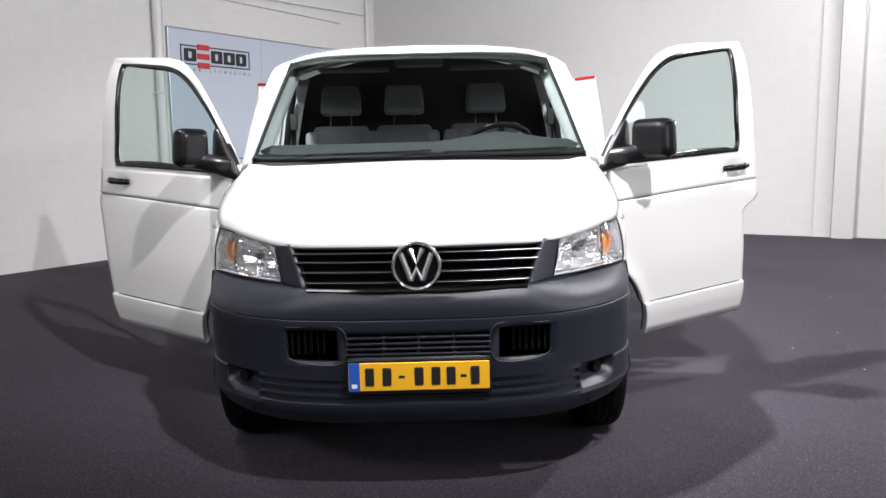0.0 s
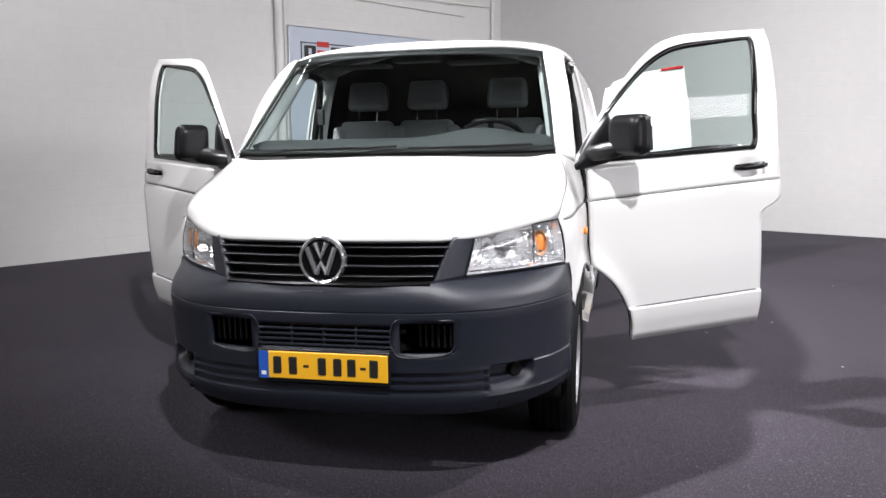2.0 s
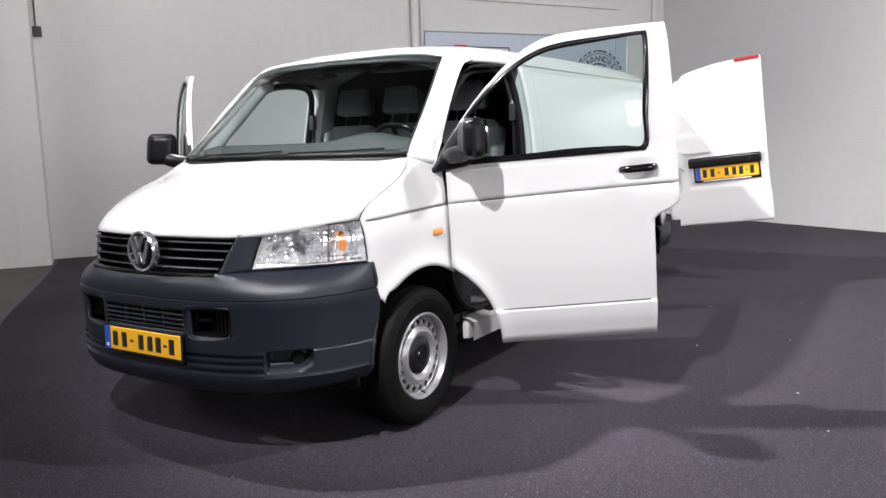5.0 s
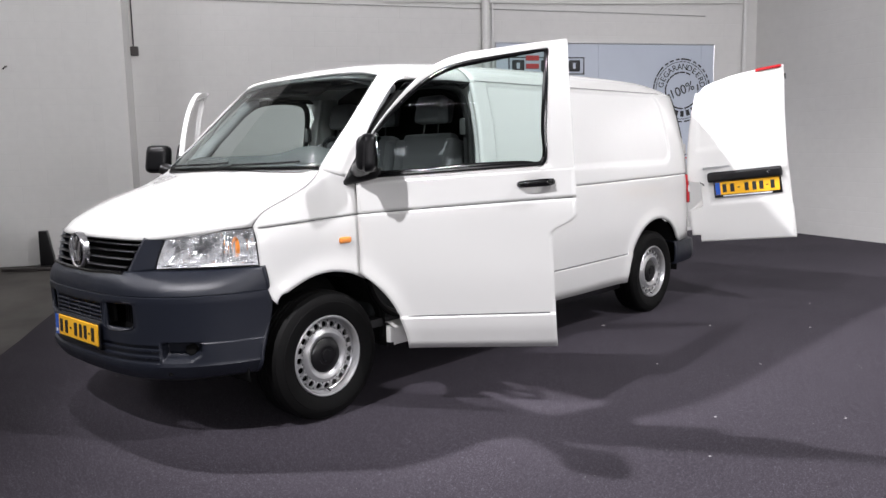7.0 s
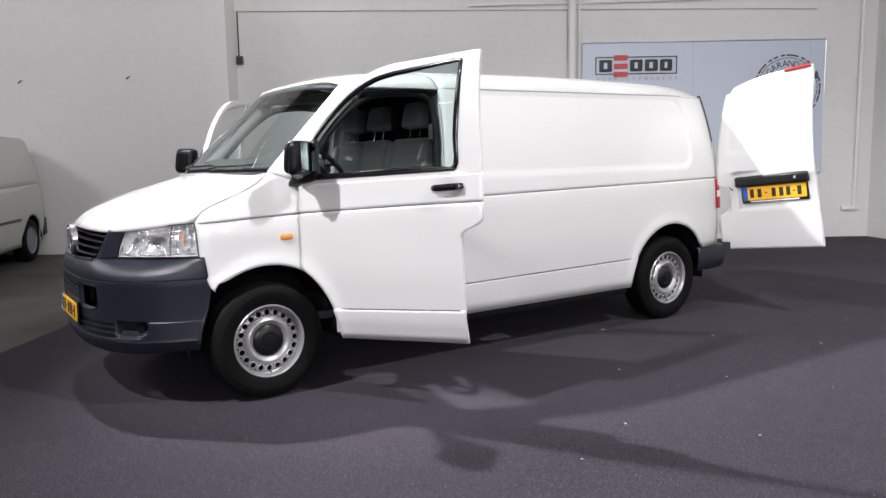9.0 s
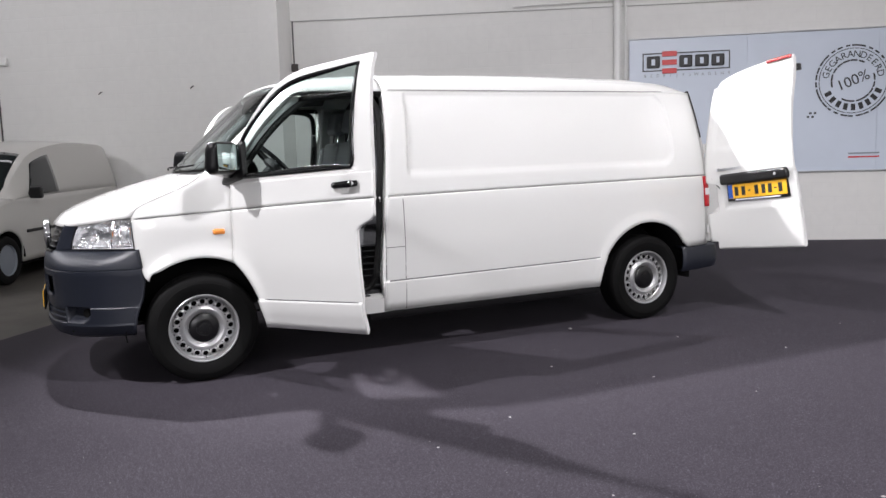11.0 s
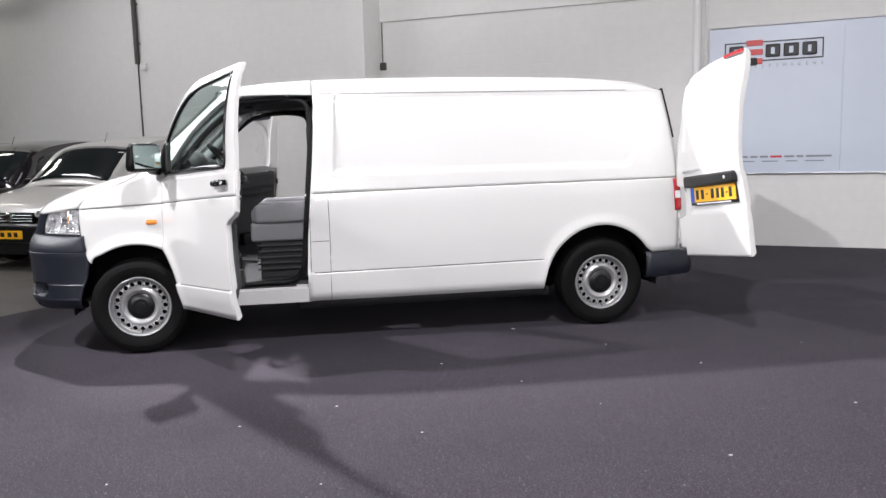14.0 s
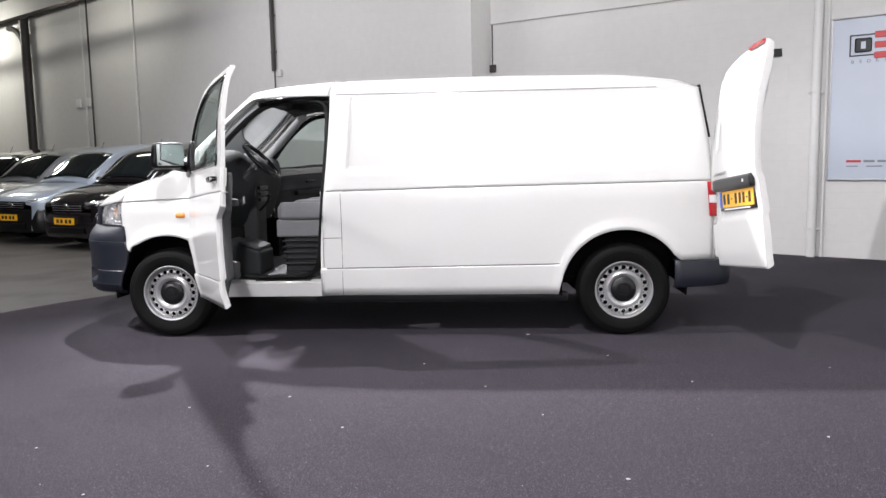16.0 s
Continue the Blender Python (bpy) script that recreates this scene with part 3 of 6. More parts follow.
for side in (1, -1):
    bm = grid(wing, lin(0, 1, 48), list(range(33)))
    if side < 0:
        mirrored(bm)
    w = part("wing", bm, M["paint"], van, thick=0.015, offset=-1.0, angle=50)
    bm = bmesh.new()
    box(bm, 0.915, 0.950, 0.982, 1.056, 0.902, 0.936, bevel=0.015, seg=4)
    if side < 0:
        mirrored(bm)
    part("side_indicator", bm, M["amber"], w, "orange side repeater lamp")
    # thin grey tube in the groove, shade put in as colour
    bm = new_tube([(side_x(y, rub_z(y)) + 0.0015, y, rub_z(y)) for y in lin(0.545, 1.118, 30)], 0.0030, raw=True, sides=6)
    part("swage_shade", mirrored(bm) if side < 0 else bm, M["joint"], w)
    # dark joints: bonnet to wing, wing to door
    bm = new_tube([(hood_edge_x(y) + 0.001, y, seam_z(y) + 0.0005) for y in lin(0.535, 0.965, 40)], 0.0014, raw=True, sides=6)
    part("panel_gap", mirrored(bm) if side < 0 else bm, M["joint"], w)
    bm = new_tube([(side_x(1.125, min(z, 1.06)) - 0.004 - 0.03 * smoothstep(1.06, 1.26, z), 1.127, z) for z in lin(0.72, 1.26, 24)], 0.0045, raw=True, sides=6)
    part("panel_gap", mirrored(bm) if side < 0 else bm, M["seal"], w)

# windscreen, frame, pillars
WS = [[(0, 0.880, 1.296), (0.40, 0.900, 1.296), (0.65, 0.935, 1.297), (0.805, 0.980, 1.300)],
      [(0, 1.165, 1.588), (0.40, 1.182, 1.582), (0.62, 1.215, 1.568), (0.752, 1.258, 1.556)],
      [(0, 1.440, 1.836), (0.35, 1.450, 1.830), (0.56, 1.476, 1.820), (0.690, 1.515, 1.806)]]
ws = part("windscreen", both_sides(lambda: patch(WS, 18, 18)), M["windscreen"], van, "green-tinted windscreen with black edge")
ws.visible_shadow = False
for side in (1, -1):
    a_out = smooth_path([(0.888, 1.085, 1.240), (0.880, 1.150, 1.315), (0.845, 1.330, 1.560), (0.800, 1.540, 1.755), (0.812, 1.640, 1.778)], 20)
    a_in = smooth_path([(0.808, 0.972, 1.280), (0.800, 0.985, 1.303), (0.752, 1.250, 1.556), (0.692, 1.512, 1.806), (0.700, 1.530, 1.815)], 20)
    bm = bmesh.new()
    rows = []
    for p, q in zip(a_out, a_in):
        mid = (p + q) / 2 + Vector((0.007, -0.005, 0.005))
        rows.append([bm.verts.new(v) for v in (p + Vector((-0.03, 0.02, -0.01)), p, p.lerp(mid, 0.6), mid, q.lerp(mid, 0.5) + Vector((0, 0, 0.002)), q, q + Vector((-0.008, 0.02, -0.02)))])
    for a, b in zip(rows, rows[1:]):
        for k in range(6):
            bm.faces.new((a[k], a[k + 1], b[k + 1], b[k]))
    if side < 0:
        mirrored(bm)
    part("a_pillar", bm, M["paint"], van, thick=0.02, offset=1.0, angle=60)
    # inner lining of the pillar
    bm = new_tube([(0.800, 1.055, 1.235), (0.780, 1.190, 1.365), (0.748, 1.335, 1.500), (0.694, 1.560, 1.722), (0.694, 1.610, 1.738)], [0.040, 0.040, 0.039, 0.037, 0.036], 20, 12)
    if side < 0:
        mirrored(bm)
    part("pillar_lining", bm, M["pillar"], van)

# black edge of the windscreen
rim = [Vector(p) for p in (WS[0][0], WS[0][1], WS[0][2], WS[0][3], WS[1][3], WS[2][3], WS[2][2], WS[2][1], WS[2][0])]
frame_pts = smooth_path(rim[:4], 16)[:-1] + smooth_path(rim[3:6], 14)[:-1] + smooth_path(rim[5:], 14)
inn = []
for p in frame_pts:
    q = p.copy()
    q.x = p.x - 0.022 if p.x > 0.1 else p.x
    if p.z < 1.305:
        q.z, q.y = p.z + 0.026, p.y + 0.026
    elif p.z > 1.80:
        q.z, q.y = p.z - 0.034, p.y - 0.0385
    inn.append(q)


def ws_edge():
    bm = bmesh.new()
    off = Vector((0, 0.004, -0.004))
    a, b = [bm.verts.new(p + off) for p in frame_pts], [bm.verts.new(p + off) for p in inn]
    for i in range(len(a) - 1):
        bm.faces.new((a[i], b[i], b[i + 1], a[i + 1]))
    return bm


part("windscreen_edge", both_sides(ws_edge), M["seal"], van, "black windscreen surround", thick=0.003)

# scuttle and wipers
bm = both_sides(lambda: patch([[(0, 0.850, 1.262), (0.40, 0.872, 1.262), (0.66, 0.915, 1.262), (0.80, 0.965, 1.262)], [(0, 0.905, 1.300), (0.40, 0.924, 1.300), (0.66, 0.960, 1.300), (0.81, 0.995, 1.300)]], 4, 18))
part("scuttle", bm, M["seal"], van, thick=0.02)
for x0, x1 in ((-0.55, 0.02), (0.10, 0.66)):
    wiper = part("wiper", new_tube([(x0 - 0.08, 0.868 + 0.06 * abs(x0), 1.300), (x0 + 0.12, 0.862 + 0.02, 1.318), (x1 - 0.18, 0.878, 1.324)], 0.0055, 14, 6, flat=0.7), M["dark"], van)
    part("wiper_blade", new_tube([(x0 + 0.02, 0.880 + 0.05 * abs(x0), 1.318), ((x0 + x1) / 2 + 0.05, 0.888, 1.320), (x1 + 0.04, 0.894 + 0.05 * abs(x1), 1.328)], 0.005, 14, 6, flat=1.1), M["dark"], wiper)

# front bumper: two plan curves, below and above the crease
LOWER = [(0, 0.012), (0.25, 0.022), (0.45, 0.055), (0.55, 0.092), (0.645, 0.145), (0.72, 0.205), (0.78, 0.265), (0.835, 0.340), (0.875, 0.425), (0.898, 0.510), (0.906, 0.600)]
UPPER = [(0, 0.042), (0.25, 0.052), (0.40, 0.086), (0.47, 0.137), (0.55, 0.210), (0.63, 0.287), (0.70, 0.357), (0.77, 0.427), (0.840, 0.497), (0.877, 0.540), (0.893, 0.600)]
low_x, low_y = spline(range(11), [p[0] for p in LOWER]), spline(range(11), [p[1] for p in LOWER])
up_x, up_y = spline(range(11), [p[0] for p in UPPER]), spline(range(11), [p[1] for p in UPPER])
COLS = [0, 0.35, 0.7, 1.0, 1.07, 1.22, 1.5, 1.85, 2.0, 2.45, 2.8, 3.2, 3.6, 3.72, 3.8, 3.88, 3.96, 4.05, 4.15, 4.3, 4.5, 4.7, 4.9, 5.1, 5.3, 5.5, 5.65, 5.8, 5.9, 6.0, 6.1, 6.2, 6.5, 6.9, 7.3, 7.7, 8.1, 8.5, 9.0, 9.5, 10.0]
ROWS_Z = [(0.300, 0.110, 0), (0.306, 0.060, 0), (0.322, 0.030, 0), (0.355, 0.010, 0), (0.385, 0.0, 0), (0.398, 0.002, 0), (0.404, 0.014, 0), (0.420, 0.016, 0), (0.424, 0.004, 0), (0.432, 0.004, 0), (0.436, 0.018, 0), (0.452, 0.020, 0),
          (0.456, 0.008, 0), (0.464, 0.008, 0), (0.468, 0.022, 0), (0.484, 0.024, 0), (0.488, 0.008, 0), (0.494, 0.008, 0), (0.500, 0.008, 0), (0.506, 0.008, 0), (0.514, 0.008, 0), (0.535, 0.007, 0), (0.562, 0.006, 0), (0.577, 0.005, 0), (0.667, 0.002, 0), (0.680, 0.0, 0), (0.700, -0.001, 0), (0.714, 0.0, 0),
          (0.718, 0.006, 0.0), (0.722, 0.002, 0.0), (0.740, 0.001, 0.04), (0.760, 0.0, 0.13), (0.780, 0.0, 0.28), (0.798, 0.0, 0.46), (0.812, 0.0, 0.64), (0.824, 0.0, 0.83), (0.833, 0.0, 1.0)]


def bumper_at(c, z, d, k, deep=0.0):
    """A place on the bumper: along the curve, height, inset, blend towards the upper curve."""
    x = low_x(c) + (up_x(c) - low_x(c)) * k
    y = low_y(c) + (up_y(c) - low_y(c)) * k
    e = 0.05
    tx, ty = low_x(c + e) - low_x(c - e), low_y(c + e) - low_y(c - e)
    if c < e:
        tx, ty = 1.0, 0.0
    n = math.hypot(tx, ty) or 1.0
    x, y = x - ty / n * (d + deep), y + tx / n * (d + deep)
    z += (0.006 * smoothstep(4, 8, c) if z > 0.70 else 0.0) - (0.010 * (1 - smoothstep(0, 2.8, c)) if z > 0.80 else 0.0)
    if z < 0.45:
        z += 0.014 * smoothstep(3.5, 8.0, c) * smoothstep(0.45, 0.31, z)
    if z > 0.65:
        y = min(y, wing_front(z) + 0.003)
    cut = 0.436 - 0.030 * smoothstep(0.64, 0.56, z)
    if math.hypot(y - FW, z - HUB) < cut and y > 0.40:
        y = FW - math.sqrt(max(cut ** 2 - (z - HUB) ** 2, 0.01))
    return (x, y, z)


def bumper(u, v):
    c = COLS[int(u)]
    z, d, k = ROWS_Z[int(v)]
    if 0.39 < z < 0.50:
        d += (0.003 - d) * smoothstep(3.55, 3.75, c)
    # hollow for the fog lamp: a ramp that rises to the back
    floor_z = 0.398 + 0.030 * smoothstep(5.0, 6.1, c)
    hollow = smoothstep(3.76, 3.90, c) * (1 - smoothstep(5.70, 6.05, c)) * smoothstep(floor_z, floor_z + 0.055, z) * (1 - smoothstep(0.490, 0.502, z))
    return bumper_at(c, z, d + 0.060 * hollow, k)


def bumper_hole(i, j):
    c = (COLS[int(i)] + COLS[int(i) + 1]) / 2
    z = (ROWS_Z[int(j)][0] + ROWS_Z[int(j) + 1][0]) / 2
    if c < 1.07 and 0.577 < z < 0.667:
        return True
    if 1.22 < c < 2.45 and 0.562 < z < 0.680:
        return True
    return False


bm = both_sides(lambda: grid(bumper, list(range(len(COLS))), list(range(len(ROWS_Z))), flip=False, skip=bumper_hole))
front_bumper = part("front_bumper", bm, M["plastic"], van, "dark grey unpainted plastic bumper", thick=0.018, offset=-1.0, angle=28)
# black box painted in for the shade behind the intake
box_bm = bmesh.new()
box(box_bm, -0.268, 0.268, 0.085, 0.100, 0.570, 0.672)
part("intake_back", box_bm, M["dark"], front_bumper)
for z in (0.588, 0.608, 0.628, 0.650):
    part("intake_slat", new_box(-0.268, 0.268, 0.020, 0.06, z - 0.0045, z + 0.0045, bevel=0.002, seg=1), M["plastic"], front_bumper)
for x in (-0.13, 0.0, 0.13):
    part("intake_bar", new_box(x - 0.005, x + 0.005, 0.024, 0.06, 0.578, 0.666, bevel=0.002, seg=1), M["plastic"], front_bumper)
for sx in (1, -1):
    # black box for the shade inside the side vent
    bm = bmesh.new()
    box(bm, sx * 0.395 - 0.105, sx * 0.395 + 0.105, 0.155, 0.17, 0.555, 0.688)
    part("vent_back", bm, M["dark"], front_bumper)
    for k in range(6):
        x = sx * (0.36 + 0.024 * k)
        part("vent_fin", new_box(x - 0.004, x + 0.004, 0.105, 0.16, 0.575, 0.66), M["black"], front_bumper)
    # round fog lamp cover in the hollow
    bm = lathe([(0.0, -0.008), (0.024, -0.006), (0.028, 0.0), (0.028, 0.03)], 24, "Y")
    bmesh.ops.transform(bm, matrix=pose(0.704, 0.250, 0.460, 0, 0, 40), verts=bm.verts)
    part("fog_lamp_cover", bm if sx > 0 else mirrored(bm), M["dark"], front_bumper)
    # frame round the side vent
    fr = [(sx * 0.285, 0.030, 0.557), (sx * 0.46, 0.063, 0.557), (sx * 0.502, 0.080, 0.60), (sx * 0.504, 0.078, 0.680), (sx * 0.46, 0.059, 0.690), (sx * 0.285, 0.026, 0.690)]
    part("vent_frame", new_tube(fr, 0.0035, 40, 6, closed=True), M["plastic"], front_bumper)


# grille and its surround
def surround():
    return patch([[(0.418, 0.092, 0.822), (0.470, 0.130, 0.826), (0.526, 0.186, 0.832)], [(0.432, 0.106, 0.850), (0.480, 0.142, 0.856), (0.532, 0.194, 0.865)], [(0.452, 0.128, 0.910), (0.494, 0.160, 0.914), (0.543, 0.212, 0.922)], [(0.484, 0.162, 0.990), (0.516, 0.186, 0.988), (0.560, 0.232, 0.996)]], 12, 8)


part("grille_surround", surround(), M["plastic"], van, thick=0.03)
part("grille_surround", mirrored(surround()), M["plastic"], van, thick=0.03)
grille = part("grille", new_box(-0.50, 0.50, 0.205, 0.22, 0.78, 1.0), M["dark"], van, "black slatted radiator grille")
for z in (0.848, 0.885, 0.921, 0.953):
    w = 0.412 + 0.062 * (z - 0.838) / 0.125
    y = 0.058 + 0.052 * (z - 0.838) / 0.125
    pts = [(-w, y + 0.035, z), (-w * 0.5, y + 0.006, z), (0, y, z), (w * 0.5, y + 0.006, z), (w, y + 0.035, z)]
    slat = part("grille_slat", new_tube([(a, b + 0.012, c) for a, b, c in pts], 0.016, 24, 8, flat=0.34), M["black"], grille)
    part("slat_edge", new_tube([(a, b - 0.0035, c + 0.002) for a, b, c in pts], 0.0013, 24, 6), M["slat_edge"], slat)
part("grille_lower_edge", new_tube([(-0.41, 0.080, 0.824), (-0.2, 0.045, 0.822), (0, 0.040, 0.822), (0.2, 0.045, 0.822), (0.41, 0.080, 0.824)], 0.010, 24, 8), M["gloss_black"], grille)
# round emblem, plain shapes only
bm = lathe([(0.0, 0.0), (0.074, 0.0), (0.078, -0.006), (0.078, 0.02)], 48, "Y")
bmesh.ops.translate(bm, vec=(0, 0.045, 0.914), verts=bm.verts)
emblem = part("emblem", bm, M["gloss_black"], grille, "round chrome emblem")
bm = lathe([(0.076, 0.004), (0.080, -0.010), (0.087, -0.013), (0.092, -0.006), (0.092, 0.02)], 56, "Y")
bmesh.ops.translate(bm, vec=(0, 0.045, 0.914), verts=bm.verts)
joined(bm, new_tube([(-0.056, 0.036, 0.962), (-0.020, 0.034, 0.862)], 0.0105, 8, 6, raw=True))
joined(bm, new_tube([(0.056, 0.036, 0.962), (0.020, 0.034, 0.862)], 0.0105, 8, 6, raw=True))
joined(bm, new_tube([(-0.023, 0.036, 0.980), (0.0, 0.034, 0.925), (0.023, 0.036, 0.980)], 0.0105, 8, 6, raw=True))
joined(bm, new_tube([(-0.020, 0.034, 0.862), (0.0, 0.034, 0.905), (0.020, 0.034, 0.862)], 0.0105, 8, 6, raw=True))
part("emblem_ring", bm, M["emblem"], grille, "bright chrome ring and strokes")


# head lamps
def lamp_quad(u, v, depth=0.0, bulge=0.022):
    a, b = Vector((0.522, 0.190, 0.836)), Vector((0.878, 0.534, 0.842))     # low edge
    c, d = Vector((0.553, 0.240, 0.990)), Vector((0.848, 0.534, 1.024))     # top edge
    p = a.lerp(b, u).lerp(c.lerp(d, u), v)
    out = Vector((math.sin(radians(30 + 32 * u)), -math.cos(radians(30 + 32 * u)), 0.10))
    return p + out * (bulge * 4 * u * (1 - u) + 0.010 * 4 * v * (1 - v) - depth)


def lamp_depth(u, v):
    """Depth of the reflector: two bowls in a field of upright flutes, shallow at the rim."""
    rim = max(abs(2 * u - 1) ** 10, abs(2 * v - 1) ** 10)
    d = 0.050 + 0.010 * abs(math.sin(u * 13 * math.pi)) + 0.006 * math.floor(v * 4) * (0.4 + 0.6 * math.sin(u * 9)) * 0.5
    for u0, v0, ru, rv, deep in ((0.40, 0.50, 0.22, 0.46, 0.060), (0.14, 0.46, 0.13, 0.40, 0.030)):
        q = math.hypot((u - u0) / ru, (v - v0) / rv)
        if q < 1:
            sector, ring = math.floor(math.atan2(v - v0, u - u0) / math.pi * 8), math.floor(q * 3)
            d = 0.034 + deep * (1 - q * q) + (0.0030 if (sector + ring) % 2 else 0.0) * q
    return 0.008 + (d - 0.008) * (1 - rim)


for side in (1, -1):
    def flipped(bm):
        return mirrored(bm) if side < 0 else bm
    hl = part("headlight", flipped(grid(lambda u, v: lamp_quad(u, v), lin(0, 1, 20), lin(0, 1, 10))), M["lens"], van, "clear headlight with chrome reflector and amber indicator")
    hl.visible_shadow = False
    part("reflector_housing", flipped(grid(lambda u, v: lamp_quad(u, v, lamp_depth(u, v)), lin(0, 1, 120), lin(0, 1, 44))), M["reflector"], hl, angle=24)
    # main bulb with its dark cap
    ctr = lamp_quad(0.40, 0.50, 0.055)
    bm = lathe([(0.0, -0.004), (0.010, -0.002), (0.013, 0.006), (0.012, 0.04)], 20, "Y")
    bmesh.ops.transform(bm, matrix=pose(ctr.x, ctr.y, ctr.z, 0, 0, 40), verts=bm.verts)
    part("bulb", flipped(bm), M["slat_edge"], hl)
    # indicator: an amber bulb at the bottom of a forward-facing cup
    ctr = lamp_quad(0.80, 0.52, 0.046)
    cup = lathe([(0.021, 0.030), (0.024, 0.010), (0.031, -0.012), (0.033, -0.012), (0.033, 0.030)], 28, "Y")
    bulb = lathe([(0.0, -0.006), (0.012, -0.003), (0.020, 0.006), (0.023, 0.026)], 20, "Y")
    for bm in (cup, bulb):
        bmesh.ops.scale(bm, vec=(0.95, 1.0, 1.75), verts=bm.verts)
        bmesh.ops.transform(bm, matrix=pose(ctr.x, ctr.y, ctr.z, 0, 0, 10), verts=bm.verts)
    part("indicator_cup", flipped(cup), M["reflector"], hl)
    part("amber_bulb", flipped(bulb), M["amber"], hl, "orange indicator bulb behind the clear lens")
    part("lamp_divider", flipped(new_tube([lamp_quad(0.655, 0.04, 0.02), lamp_quad(0.66, 0.5, 0.022), lamp_quad(0.675, 0.96, 0.02)], 0.006, 12, 6)), M["chrome"], hl)
    part("lamp_divider", flipped(new_tube([lamp_quad(0.04, 0.10, 0.014), lamp_quad(0.5, 0.06, 0.016), lamp_quad(0.96, 0.10, 0.014)], 0.004, 16, 6)), M["chrome"], hl)
    rimp = [lamp_quad(u, 0, 0.002) for u in lin(0, 1, 14)] + [lamp_quad(1, v, 0.002) for v in lin(0.1, 1, 8)] + [lamp_quad(u, 1, 0.002) for u in lin(0.93, 0, 14)] + [lamp_quad(0, v, 0.002) for v in lin(0.9, 0.1, 8)]
    part("lamp_seal", flipped(new_tube(rimp, 0.0035, closed=True, raw=True, sides=6)), M["seal"], hl)


# number plates: yellow with a blue strip, characters as plain bars
def plate(parent, m, name="number_plate"):
    p = part(name, new_box(-0.26, 0.26, -0.004, 0.004, 0.002, 0.108, bevel=0.003, seg=1), M["yellow"], parent, "yellow number plate with blue strip", m=m)
    part("blue_strip", new_box(-0.258, -0.218, -0.0055, 0.0, 0.002, 0.108), M["plate_blue"], p, smooth=False)
    part("strip_mark", new_box(-0.248, -0.228, -0.007, -0.004, 0.015, 0.03), M["white_text"], p, smooth=False)
    xs = (-0.182, -0.118, -0.064, 0.0, 0.062, 0.118, 0.164, 0.206)
    for i, x in enumerate(xs):
        if i in (2, 6):
            part("plate_bar", new_box(x - 0.011, x + 0.011, -0.0055, 0.0, 0.049, 0.059), M["ink"], p, smooth=False)
        else:
            w = 0.017
            part("plate_bar", new_box(x - w, x + w, -0.0055, 0.0, 0.020, 0.089, bevel=0.006, seg=2), M["ink"], p, smooth=False)
    part("plate_holder", new_box(-0.268, 0.268, 0.002, 0.012, -0.012, 0.117, bevel=0.003, seg=1), M["black"], p)
    return p


plate(van, pose(0, 0.000, 0.455, -2, 0, 0))


